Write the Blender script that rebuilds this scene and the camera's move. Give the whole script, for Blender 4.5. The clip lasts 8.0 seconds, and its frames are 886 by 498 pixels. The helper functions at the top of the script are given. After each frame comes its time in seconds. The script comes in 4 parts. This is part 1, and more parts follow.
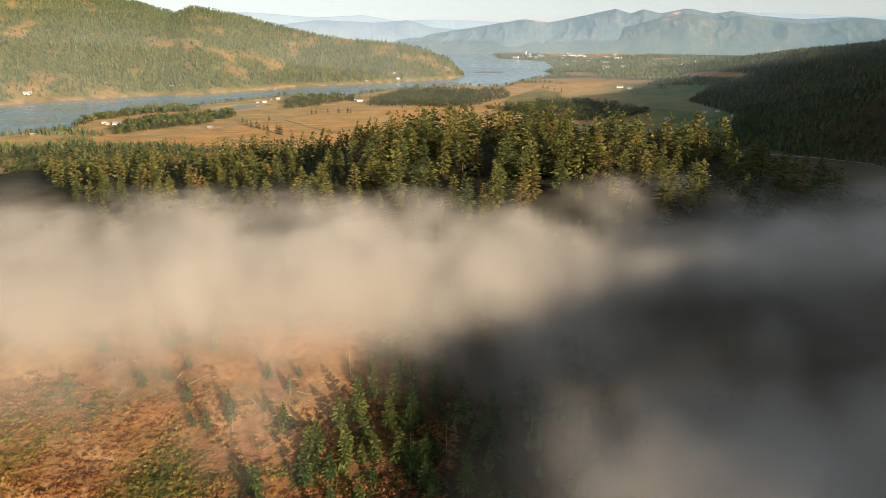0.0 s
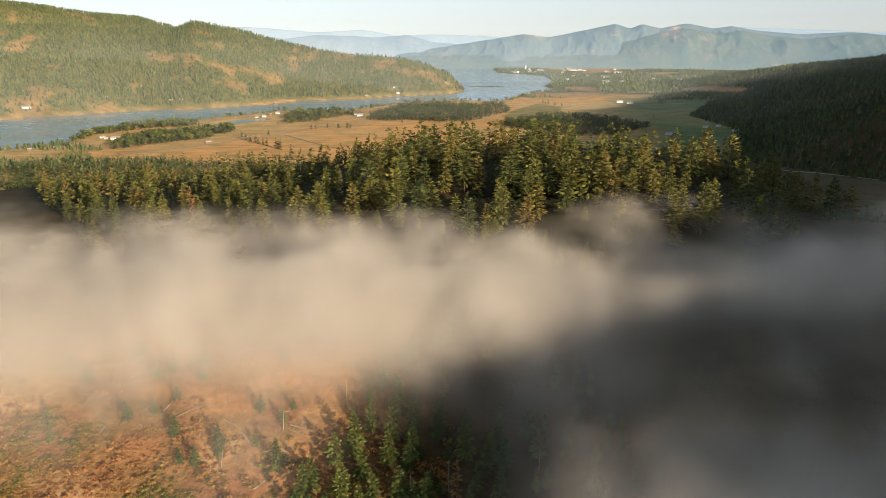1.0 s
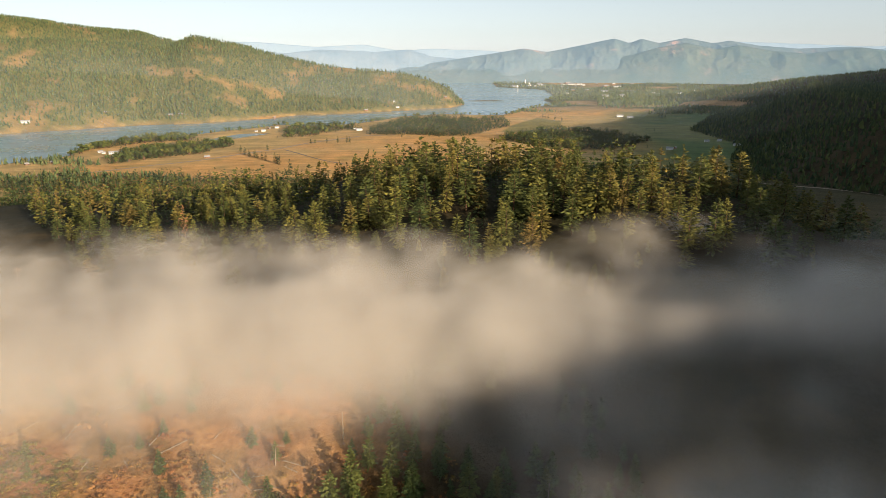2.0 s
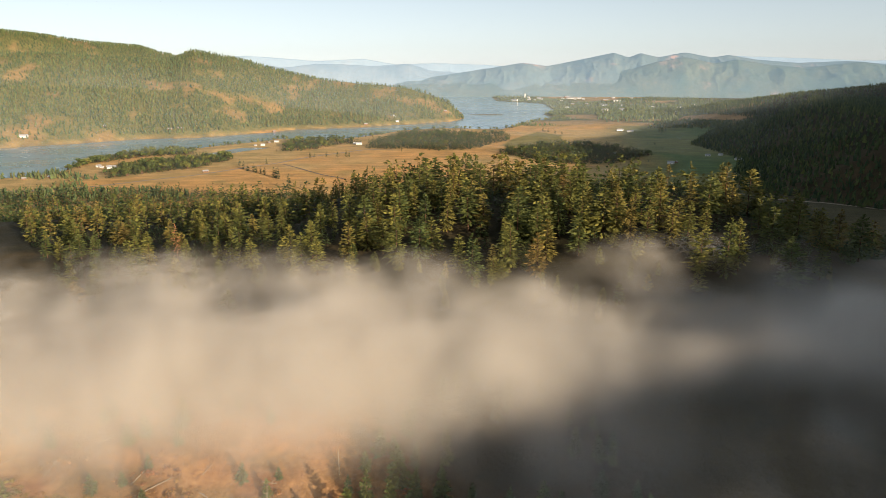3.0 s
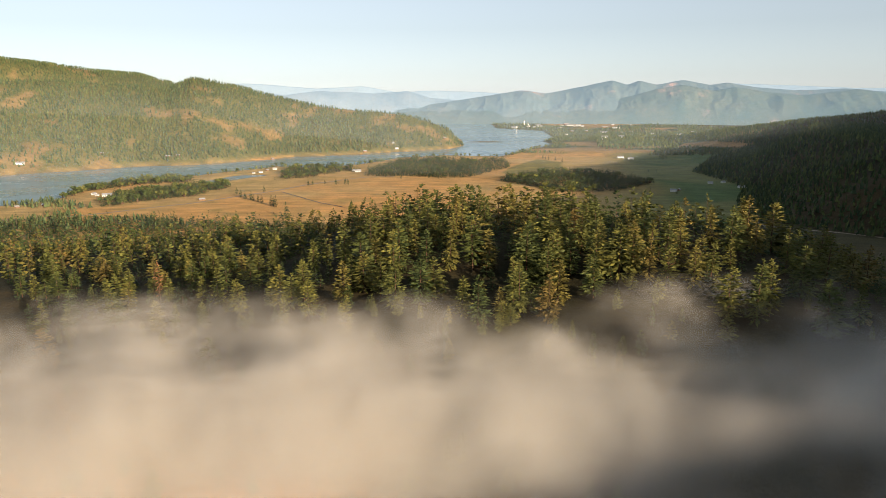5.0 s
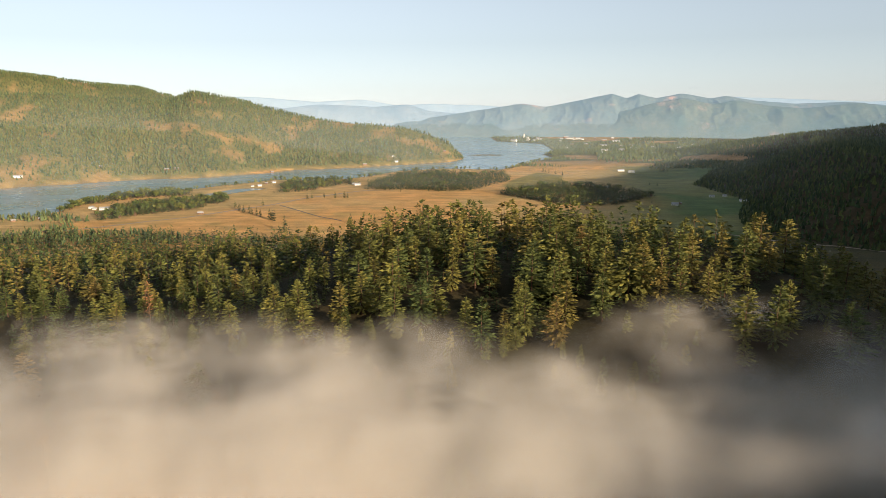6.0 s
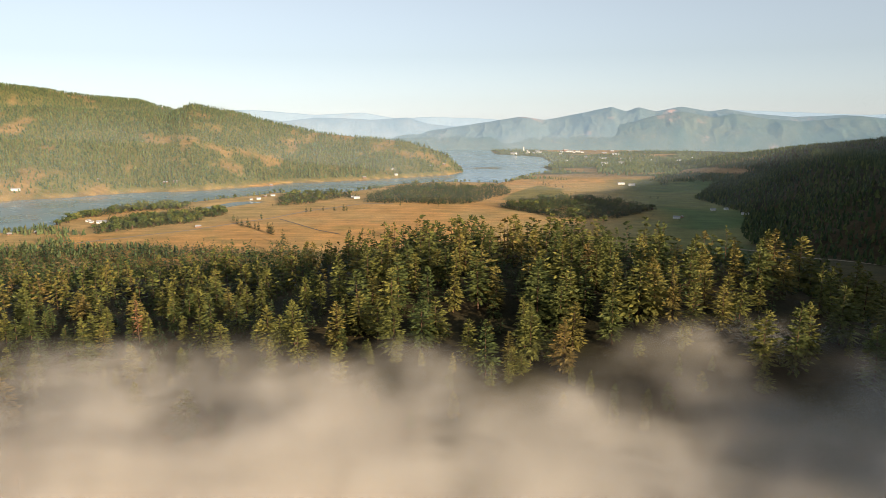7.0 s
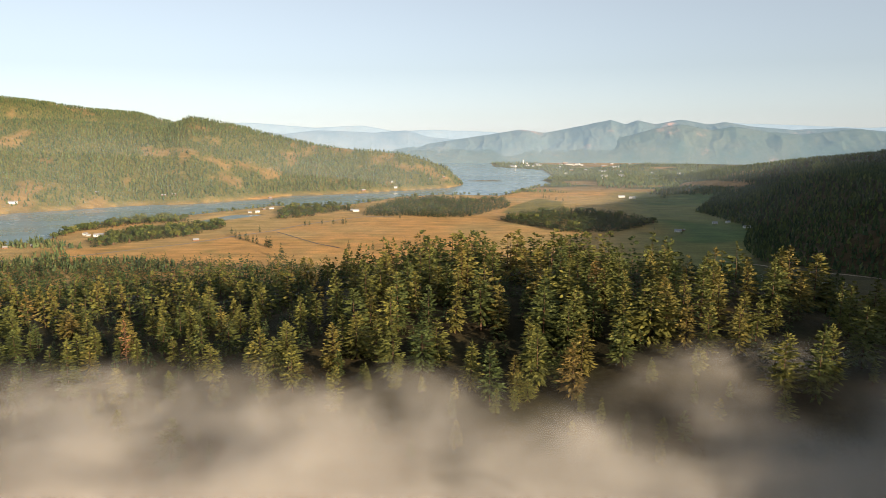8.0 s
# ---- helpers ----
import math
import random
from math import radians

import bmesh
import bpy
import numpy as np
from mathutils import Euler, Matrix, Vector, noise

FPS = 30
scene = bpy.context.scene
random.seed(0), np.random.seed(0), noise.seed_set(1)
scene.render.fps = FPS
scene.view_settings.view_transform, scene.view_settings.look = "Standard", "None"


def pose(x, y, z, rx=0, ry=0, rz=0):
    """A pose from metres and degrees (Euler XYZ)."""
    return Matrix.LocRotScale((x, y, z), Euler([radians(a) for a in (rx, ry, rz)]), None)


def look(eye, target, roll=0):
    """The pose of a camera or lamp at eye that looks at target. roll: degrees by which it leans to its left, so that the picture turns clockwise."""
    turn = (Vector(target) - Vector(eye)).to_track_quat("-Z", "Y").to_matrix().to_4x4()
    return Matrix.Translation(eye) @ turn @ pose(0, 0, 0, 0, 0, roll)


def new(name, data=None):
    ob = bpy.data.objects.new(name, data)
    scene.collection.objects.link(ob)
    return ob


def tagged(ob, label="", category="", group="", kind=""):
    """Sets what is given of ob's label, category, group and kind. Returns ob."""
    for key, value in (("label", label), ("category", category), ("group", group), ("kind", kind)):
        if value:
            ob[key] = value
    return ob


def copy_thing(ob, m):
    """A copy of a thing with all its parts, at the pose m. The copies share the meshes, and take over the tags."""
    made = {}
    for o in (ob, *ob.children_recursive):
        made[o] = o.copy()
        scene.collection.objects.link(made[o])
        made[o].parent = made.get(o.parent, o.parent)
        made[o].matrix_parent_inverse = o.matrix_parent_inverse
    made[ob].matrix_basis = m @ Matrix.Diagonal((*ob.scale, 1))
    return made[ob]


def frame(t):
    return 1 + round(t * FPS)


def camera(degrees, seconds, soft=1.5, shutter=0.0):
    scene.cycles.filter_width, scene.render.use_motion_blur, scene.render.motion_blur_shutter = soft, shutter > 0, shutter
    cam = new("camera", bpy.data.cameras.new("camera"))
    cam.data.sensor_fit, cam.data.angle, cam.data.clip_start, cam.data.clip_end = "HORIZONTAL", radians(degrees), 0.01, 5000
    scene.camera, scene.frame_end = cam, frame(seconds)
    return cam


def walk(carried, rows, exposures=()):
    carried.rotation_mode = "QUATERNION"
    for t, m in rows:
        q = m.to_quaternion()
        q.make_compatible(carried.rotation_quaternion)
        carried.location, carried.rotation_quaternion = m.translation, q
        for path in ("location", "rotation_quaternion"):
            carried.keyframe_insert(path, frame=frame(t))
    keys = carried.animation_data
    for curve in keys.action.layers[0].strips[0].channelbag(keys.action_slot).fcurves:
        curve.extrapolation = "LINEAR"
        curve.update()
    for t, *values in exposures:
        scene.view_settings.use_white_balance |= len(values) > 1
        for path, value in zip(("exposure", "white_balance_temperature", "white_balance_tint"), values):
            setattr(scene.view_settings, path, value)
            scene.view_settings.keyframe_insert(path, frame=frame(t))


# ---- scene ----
cam = camera(64.61, 8.0, soft=0.7)
# seconds, eye x y z, pitch, roll, yaw
ROWS = [
    (0.0, -0.00, 0.00, 223.94, -18.058, -0.246, 6.050),
    (0.5, -1.05, 6.61, 224.08, -17.508, -0.232, 6.036),
    (1.0, -2.11, 13.21, 224.21, -16.959, -0.224, 6.021),
    (1.5, -3.16, 19.79, 224.32, -16.412, -0.220, 6.004),
    (2.0, -4.22, 26.35, 224.42, -15.868, -0.220, 5.986),
    (2.5, -5.27, 32.90, 224.50, -15.327, -0.221, 5.968),
    (3.0, -6.33, 39.44, 224.57, -14.789, -0.222, 5.950),
    (3.5, -7.38, 45.96, 224.62, -14.255, -0.224, 5.932),
    (4.0, -8.44, 52.47, 224.66, -13.725, -0.223, 5.914),
    (4.5, -9.49, 58.96, 224.68, -13.197, -0.222, 5.896),
    (5.0, -10.55, 65.44, 224.70, -12.674, -0.218, 5.877),
    (5.5, -11.61, 71.90, 224.69, -12.153, -0.213, 5.858),
    (6.0, -12.67, 78.35, 224.67, -11.635, -0.205, 5.838),
    (6.5, -13.72, 84.79, 224.64, -11.120, -0.196, 5.817),
    (7.0, -14.78, 91.21, 224.60, -10.606, -0.187, 5.794),
    (7.5, -15.84, 97.61, 224.53, -10.094, -0.178, 5.769),
    (8.0, -16.90, 104.00, 224.46, -9.583, -0.169, 5.741),
]
walk(cam, [(t, pose(x, y, z, 0, 0, yaw) @ pose(0, 0, 0, 90 + pitch, 0, 0) @ pose(0, 0, 0, 0, 0, roll)) for t, x, y, z, pitch, roll, yaw in ROWS])

# ---- world, sun and exposure ----
SUN_EL, SUN_TO = radians(11.5), (0.68, -0.73)
world = bpy.data.worlds.new("sky")
scene.world = world
world.use_nodes = True
wn = world.node_tree.nodes
sky = wn.new("ShaderNodeTexSky")
sky.sky_type = "NISHITA"
sky.sun_disc = False
sky.sun_elevation = SUN_EL
sky.sun_rotation = math.atan2(*SUN_TO)
sky.air_density, sky.dust_density, sky.ozone_density, sky.altitude = 1.0, 0.3, 2.0, 600
milky = wn.new("ShaderNodeHueSaturation")
milky.inputs["Saturation"].default_value = 0.33
world.node_tree.links.new(sky.outputs[0], milky.inputs["Color"])
cool = wn.new("ShaderNodeMix")
cool.data_type, cool.blend_type = "RGBA", "MULTIPLY"
cool.inputs[0].default_value = 1.0
cool.inputs[7].default_value = (0.93, 1.0, 1.09, 1)
world.node_tree.links.new(milky.outputs[0], cool.inputs[6])
veiled = wn.new("ShaderNodeMix")
veiled.data_type = "RGBA"
veiled.inputs[0].default_value = 0.18
veiled.inputs[7].default_value = (4.7, 5.2, 5.45, 1)
world.node_tree.links.new(cool.outputs[2], veiled.inputs[6])
world.node_tree.links.new(veiled.outputs[2], wn["Background"].inputs[0])
wn["Background"].inputs[1].default_value = 0.064
sun = new("sun", bpy.data.lights.new("sun", "SUN"))
sun.data.energy, sun.data.angle, sun.data.color = 5.0, radians(0.6), (1.0, 0.80, 0.57)
sun.matrix_world = look((SUN_TO[0] * 1000, SUN_TO[1] * 1000, 1000 * math.tan(SUN_EL)), (0, 0, 0))
scene.view_settings.exposure = 1.15
scene.cycles.transparent_max_bounces = 64


# ---- materials ----
def material(name, rough=0.9):
    m = bpy.data.materials.new(name)
    m.use_nodes = True
    b = m.node_tree.nodes["Principled BSDF"]
    b.inputs["Roughness"].default_value = rough
    b.inputs["Specular IOR Level"].default_value = 0.2
    return m, m.node_tree.nodes, m.node_tree.links, b


def place_noise(nodes, links, scale, detail=4.0, rough=0.6, swirl=0.0):
    g = nodes.new("ShaderNodeNewGeometry")
    n = nodes.new("ShaderNodeTexNoise")
    n.inputs["Scale"].default_value, n.inputs["Detail"].default_value, n.inputs["Roughness"].default_value = scale, detail, rough
    n.inputs["Distortion"].default_value = swirl
    links.new(g.outputs["Position"], n.inputs["Vector"])
    return n.outputs["Fac"]


def ramp(nodes, links, fac, stops):
    r = nodes.new("ShaderNodeValToRGB")
    e = r.color_ramp.elements
    while len(e) < len(stops):
        e.new(0.5)
    for s, (p, c) in zip(e, stops):
        s.position, s.color = p, (*c, 1)
    links.new(fac, r.inputs[0])
    return r.outputs[0]


def blend(nodes, links, kind, fac, a, b):
    m = nodes.new("ShaderNodeMix")
    m.data_type, m.blend_type = "RGBA", kind
    for socket, v in ((m.inputs[0], fac), (m.inputs[6], a), (m.inputs[7], b)):
        if isinstance(v, (int, float)):
            socket.default_value = v
        elif isinstance(v, tuple):
            socket.default_value = (*v, 1)
        else:
            links.new(v, socket)
    return m.outputs[2]


def bumped(nodes, links, b, height, strength, distance):
    k = nodes.new("ShaderNodeBump")
    k.inputs["Strength"].default_value, k.inputs["Distance"].default_value = strength, distance
    links.new(height, k.inputs["Height"])
    links.new(k.outputs[0], b.inputs["Normal"])


def plain(name, color, rough=0.8, wear=0.25, scale=0.8):
    """A painted or natural surface with stains at two scales."""
    m, n, l, b = material(name, rough)
    dark = tuple(c * (1 - wear) for c in color)
    c = ramp(n, l, place_noise(n, l, scale), [(0.3, dark), (0.7, color)])
    c = blend(n, l, "MULTIPLY", wear, c, ramp(n, l, place_noise(n, l, scale * 9), [(0.35, (0.6, 0.6, 0.6)), (0.65, (1, 1, 1))]))
    l.new(c, b.inputs["Base Color"])
    return m


def leafy(name, stops, through_light=0.06, each=1.0):
    """Foliage: each tree has a tint of its own, each tuft a shade of it."""
    m, n, l, b = material(name, 0.75)
    at = n.new("ShaderNodeAttribute")
    at.attribute_name = "tint"
    ob = n.new("ShaderNodeObjectInfo")
    add = n.new("ShaderNodeMath")
    add.operation = "ADD"
    l.new(at.outputs["Fac"], add.inputs[0])
    own = n.new("ShaderNodeMath")
    own.operation = "MULTIPLY"
    own.inputs[1].default_value = each
    l.new(ob.outputs["Random"], own.inputs[0])
    l.new(own.outputs[0], add.inputs[1])
    fr = n.new("ShaderNodeMath")
    fr.operation = "FRACT"
    l.new(add.outputs[0], fr.inputs[0])
    c = ramp(n, l, fr.outputs[0], stops)
    g = n.new("ShaderNodeNewGeometry")
    c = blend(n, l, "MULTIPLY", 1.0, c, ramp(n, l, g.outputs["Random Per Island"], [(0.0, (0.55, 0.6, 0.6)), (1.0, (1.25, 1.2, 1.0))]))
    l.new(c, b.inputs["Base Color"])
    t = n.new("ShaderNodeBsdfTranslucent")
    l.new(c, t.inputs[0])
    mix = n.new("ShaderNodeMixShader")
    mix.inputs[0].default_value = through_light
    l.new(b.outputs[0], mix.inputs[1])
    l.new(t.outputs[0], mix.inputs[2])
    l.new(mix.outputs[0], n["Material Output"].inputs[0])
    return m


NEEDLES = leafy("needles", [(0.0, (0.056, 0.076, 0.025)), (0.35, (0.100, 0.108, 0.030)), (0.75, (0.145, 0.138, 0.036)), (0.96, (0.165, 0.136, 0.038)), (1.0, (0.170, 0.118, 0.040))])
FAR_NEEDLES = leafy("far_needles", [(0.0, (0.042, 0.070, 0.036)), (0.5, (0.072, 0.098, 0.042)), (0.85, (0.098, 0.116, 0.046)), (1.0, (0.12, 0.108, 0.046))])
# darker copy of the needles: dark conifers, and shade painted onto others
DARK_SHADED_NEEDLES = leafy("dark_shaded_needles", [(0.0, (0.030, 0.052, 0.024)), (0.5, (0.052, 0.076, 0.029)), (1.0, (0.085, 0.100, 0.033))])
SPRUCE_NEEDLES = leafy("spruce_needles", [(0.0, (0.046, 0.074, 0.026)), (0.5, (0.076, 0.104, 0.032)), (1.0, (0.112, 0.128, 0.036))])
RUSTY = leafy("dead_needles", [(0.0, (0.26, 0.115, 0.06)), (0.5, (0.28, 0.14, 0.075)), (1.0, (0.21, 0.11, 0.055))])
SHRUBS = leafy("shrub_leaves", [(0.0, (0.060, 0.068, 0.018)), (0.2, (0.135, 0.120, 0.026)), (0.4, (0.22, 0.130, 0.035)), (0.65, (0.25, 0.105, 0.038)), (0.98, (0.15, 0.052, 0.032))], each=0.0)
BROADLEAF = leafy("broad_leaves", [(0.0, (0.05, 0.07, 0.02)), (0.6, (0.085, 0.105, 0.028)), (1.0, (0.14, 0.135, 0.032))])
BARK = plain("bark", (0.13, 0.075, 0.045), 0.95, 0.5, 3.0)
PALE_WOOD = plain("weathered_wood", (0.30, 0.235, 0.17), 0.9, 0.4, 2.0)
POLE_WOOD = plain("pole_wood", (0.48, 0.37, 0.27), 0.9, 0.3, 2.0)
WHITE = plain("white_paint", (0.66, 0.64, 0.60), 0.6, 0.12, 0.5)
ROOFING = plain("grey_roofing", (0.30, 0.29, 0.29), 0.6, 0.25, 0.6)
METAL_ROOF = plain("pale_metal_roof", (0.30, 0.30, 0.31), 0.5, 0.15, 0.6)
BROWN = plain("brown_siding", (0.24, 0.13, 0.08), 0.8, 0.3, 0.6)
GLASS_DARK = plain("dark_window_glass", (0.03, 0.035, 0.04), 0.1, 0.2, 0.5)
GRAVEL = plain("gravel", (0.34, 0.27, 0.20), 0.95, 0.25, 0.15)
ASPHALT = plain("asphalt", (0.16, 0.15, 0.14), 0.9, 0.25, 0.2)


def ground_material():
    m, n, l, b = material("earth", 0.95)
    at = n.new("ShaderNodeAttribute")
    at.attribute_name = "cover"
    c = at.outputs["Color"]
    c = blend(n, l, "MULTIPLY", 0.8, c, ramp(n, l, place_noise(n, l, 0.02, 6), [(0.3, (0.62, 0.66, 0.62)), (0.7, (1.2, 1.15, 1.1))]))
    c = blend(n, l, "MULTIPLY", 0.8, c, ramp(n, l, place_noise(n, l, 0.35, 5, 0.7), [(0.3, (0.55, 0.52, 0.5)), (0.7, (1.25, 1.25, 1.25))]))
    g = n.new("ShaderNodeNewGeometry")
    furrow = n.new("ShaderNodeMapping")
    furrow.inputs["Rotation"].default_value = (0, 0, 0.35)
    furrow.inputs["Scale"].default_value = (0.006, 0.07, 0.01)
    l.new(g.outputs["Position"], furrow.inputs["Vector"])
    streak = n.new("ShaderNodeTexNoise")
    streak.inputs["Scale"].default_value, streak.inputs["Detail"].default_value = 1.0, 3.0
    l.new(furrow.outputs[0], streak.inputs["Vector"])
    c = blend(n, l, "MULTIPLY", 0.55, c, ramp(n, l, streak.outputs["Fac"], [(0.38, (0.66, 0.70, 0.72)), (0.62, (1.15, 1.12, 1.08))]))
    l.new(c, b.inputs["Base Color"])
    bumped(n, l, b, place_noise(n, l, 0.4, 6, 0.7), 0.7, 1.2)
    return m


def water_material():
    """Water that mirrors the hill and the sky, with sky reflection also painted into its blue; breaths of wind roughen
    it in patches.
    """
    m, n, l, b = material("river_water", 0.07)
    # bright blue base stands in for reflected sky
    b.inputs["Base Color"].default_value = (0.15, 0.255, 0.33, 1)
    b.inputs["Specular IOR Level"].default_value = 0.5
    b.inputs["IOR"].default_value = 1.33
    rough = ramp(n, l, place_noise(n, l, 0.006, 4), [(0.40, (0.14, 0.14, 0.14)), (0.65, (0.30, 0.30, 0.30))])
    l.new(rough, b.inputs["Roughness"])
    bumped(n, l, b, place_noise(n, l, 0.12, 3), 0.015, 0.5)
    return m


def fog_material(name, color, grain):
    """A veil of droplets: the light spreads through it, so its shading follows soft billows, not the veil's plane."""
    m, n, l, b = material(name, 1.0)
    n.remove(b)
    at = n.new("ShaderNodeAttribute")
    at.attribute_name = "veil"
    body = n.new("ShaderNodeMath")
    body.operation = "MULTIPLY"
    where, flat, curls = n.new("ShaderNodeNewGeometry"), n.new("ShaderNodeMapping"), n.new("ShaderNodeTexNoise")
    flat.inputs["Scale"].default_value = (grain * 0.9, grain * 1.8, grain * 0.6)
    l.new(where.outputs["Position"], flat.inputs["Vector"])
    l.new(flat.outputs[0], curls.inputs["Vector"])
    for socket, v in (("Scale", 1.0), ("Detail", 7.0), ("Roughness", 0.6), ("Distortion", 0.8)):
        curls.inputs[socket].default_value = v
    fine = ramp(n, l, curls.outputs["Fac"], [(0.28, (0.12, 0.12, 0.12)), (0.72, (1.7, 1.7, 1.7))])
    l.new(at.outputs["Fac"], body.inputs[0])
    l.new(fine, body.inputs[1])
    thin = n.new("ShaderNodeMath")
    thin.operation = "MINIMUM"
    thin.inputs[1].default_value = 0.34
    l.new(body.outputs[0], thin.inputs[0])
    d, t, clear, mix, out = (n.new(k) for k in ("ShaderNodeBsdfDiffuse", "ShaderNodeBsdfTranslucent", "ShaderNodeBsdfTransparent", "ShaderNodeMixShader", "ShaderNodeMixShader"))
    d.inputs[0].default_value = t.inputs[0].default_value = (*color, 1)
    mix.inputs[0].default_value = 0.3
    l.new(d.outputs[0], mix.inputs[1])
    l.new(t.outputs[0], mix.inputs[2])
    l.new(thin.outputs[0], out.inputs[0])
    l.new(clear.outputs[0], out.inputs[1])
    l.new(mix.outputs[0], out.inputs[2])
    l.new(out.outputs[0], n["Material Output"].inputs[0])
    return m


# ---- helpers for meshes ----
def part(name, bm, mat, parent=None, label=""):
    me = bpy.data.meshes.new(name)
    bm.to_mesh(me)
    bm.free()
    me.materials.append(mat)
    ob = new(name, me)
    if parent is not None:
        ob.parent = parent
    return tagged(ob, label)


def array_mesh(name, verts, tris, mats, index=None, tint=None, smooth=False):
    """A mesh from numpy arrays of vertices and triangles."""
    me = bpy.data.meshes.new(name)
    me.vertices.add(len(verts))
    me.vertices.foreach_set("co", np.ascontiguousarray(verts, np.float32).ravel())
    me.loops.add(tris.size)
    me.loops.foreach_set("vertex_index", np.ascontiguousarray(tris, np.int32).ravel())
    me.polygons.add(len(tris))
    me.polygons.foreach_set("loop_start", np.arange(0, tris.size, tris.shape[1], dtype=np.int32))
    for m in mats:
        me.materials.append(m)
    if index is not None:
        me.polygons.foreach_set("material_index", index.astype(np.int32))
    me.update(calc_edges=True)
    me.polygons.foreach_set("use_smooth", np.full(len(tris), smooth))
    if tint is not None:
        me.attributes.new("tint", "FLOAT", "POINT").data.foreach_set("value", tint.astype(np.float32))
    return me


RNG = np.random.RandomState(7)
LATTICE = RNG.rand(16, 128, 128)


def value_noise(x, y, size, layer=0):
    """Smooth noise from 0 to 1 with features of that size in metres."""
    u, v = np.asarray(x) / size + 400.0, np.asarray(y) / size + 400.0
    i, j = np.floor(u).astype(int), np.floor(v).astype(int)
    a, b = u - i, v - j
    a, b = a * a * (3 - 2 * a), b * b * (3 - 2 * b)
    t = LATTICE[layer % 16]
    p, q = i % 128, j % 128
    p1, q1 = (i + 1) % 128, (j + 1) % 128
    return (t[p, q] * (1 - a) + t[p1, q] * a) * (1 - b) + (t[p, q1] * (1 - a) + t[p1, q1] * a) * b


def rough_noise(x, y, size, octaves=4, layer=0):
    total, weight, out = 0.0, 1.0, 0.0
    for k in range(octaves):
        out = out + weight * value_noise(x, y, size / 2**k, layer + k)
        total += weight
        weight *= 0.5
    return out / total


def smooth(s):
    s = np.clip(s, 0, 1)
    return s * s * (3 - 2 * s)


def inside(poly, x, y):
    """Whether points lie in a polygon, and their distance from its edge."""
    x, y = np.asarray(x, float), np.asarray(y, float)
    hit, near = np.zeros(x.shape, bool), np.full(x.shape, 1e9)
    for (ax, ay), (bx, by) in zip(poly, poly[1:] + poly[:1]):
        cross = (ay > y) != (by > y)
        hit ^= cross & (x < (bx - ax) * (y - ay) / (by - ay if by != ay else 1e-9) + ax)
        s = np.clip(((x - ax) * (bx - ax) + (y - ay) * (by - ay)) / ((bx - ax) ** 2 + (by - ay) ** 2 + 1e-9), 0, 1)
        near = np.minimum(near, np.hypot(x - ax - s * (bx - ax), y - ay - s * (by - ay)))
    return hit, near


# ---- the lie of the land ----
RIVER = [(-2600, 1650), (-1485, 1973), (-1337, 2004), (-1279, 2126), (-1119, 2205), (-989, 2250), (-843, 2372), (-771, 2523), (-571, 2604), (-397, 2815),
         (-304, 2876), (-248, 3122), (-260, 3390), (-330, 3760), (-455, 4250), (-560, 4520), (-180, 4480), (-125, 4150), (135, 4010), (175, 3600), (116, 3354), (154, 3082),
         (45, 2898), (-36, 2640), (-68, 2549), (-273, 2579), (-416, 2462), (-491, 2267), (-583, 2145), (-745, 2165), (-795, 2068), (-845, 2006), (-884, 1915), (-950, 1879),
         (-1024, 1825), (-1040, 1576), (-995, 1495), (-1003, 1433), (-1034, 1388), (-1250, 1150), (-2000, 600)]
SLOUGH = [(-788, 1711), (-726, 1872), (-690, 1935), (-740, 1945), (-775, 1918), (-804, 1795)]
NEAR_X = (-900, -600, -220, -60, 100, 180, 350)
NEAR_HILL = {  # heights of the near hill at those x, by y
    -400: (60, 60, 70, 64, 80, 100, 200),
    0: (60, 60, 70, 62, 76, 95, 150),
    190: (66, 80, 88, 76, 84, 90, 120),
    230: (70, 88, 102, 90, 96, 100, 120),
    300: (70, 95, 113, 121, 128, 118, 115),
    350: (68, 96, 116, 140, 144, 124, 112),
    430: (62, 94, 118, 149, 150, 120, 104),
    520: (52, 88, 115, 143, 142, 104, 86),
    600: (44, 82, 107, 128, 122, 84, 62),
    700: (28, 52, 68, 84, 80, 54, 40),
    900: (8, 14, 24, 32, 30, 18, 10),
    1230: (3, 3, 3, 3, 3, 3, 3),
}
RIGHT_Y = (-900, -384, -358, -310, -260, -225, -156, -30, 150, 400, 866, 1100, 1230, 1330, 1500, 1765, 2089, 2500, 3100)
RIGHT_TOP_X = (520, 520, 520, 520, 520, 520, 520, 520, 550, 620, 830, 840, 780, 700, 700, 740, 790, 960, 1300)
RIGHT_TOP_Z = (226, 234, 280, 273, 284, 286, 283, 281, 272, 245, 165, 150, 138, 128, 122, 118, 112, 108, 100)
RIGHT_FOOT = (180, 180, 180, 180, 180, 180, 180, 180, 240, 380, 570, 585, 490, 392, 425, 515, 478, 640, 1000)
LEFT_AZ = (-60, -38, -34, -29, -26.8, -25, -22, -18.5, -15.8, -12.3, -9.6, -7.3, -5.4, -4.4)
LEFT_SHORE = (2300, 2320, 2330, 2390, 2370, 2370, 2430, 2560, 2570, 2620, 2690, 2760, 2820, 2960)
FAR_AZ = (-60, -37.1, -34.5, -31.7, -28.6, -26.9, -25.7, -24)
FAR_TOP_Z = (470, 381, 359, 330, 313, 278, 258, 190)
LEFT_TOP_R = (3050, 3050, 3050, 3070, 3100, 3150, 3150, 3150, 3130, 3110, 3080, 3060, 3040, 3060)
LEFT_TOP_Z = (280, 266, 266, 248, 240, 278, 248, 196, 164, 142, 134, 108, 68, 5)


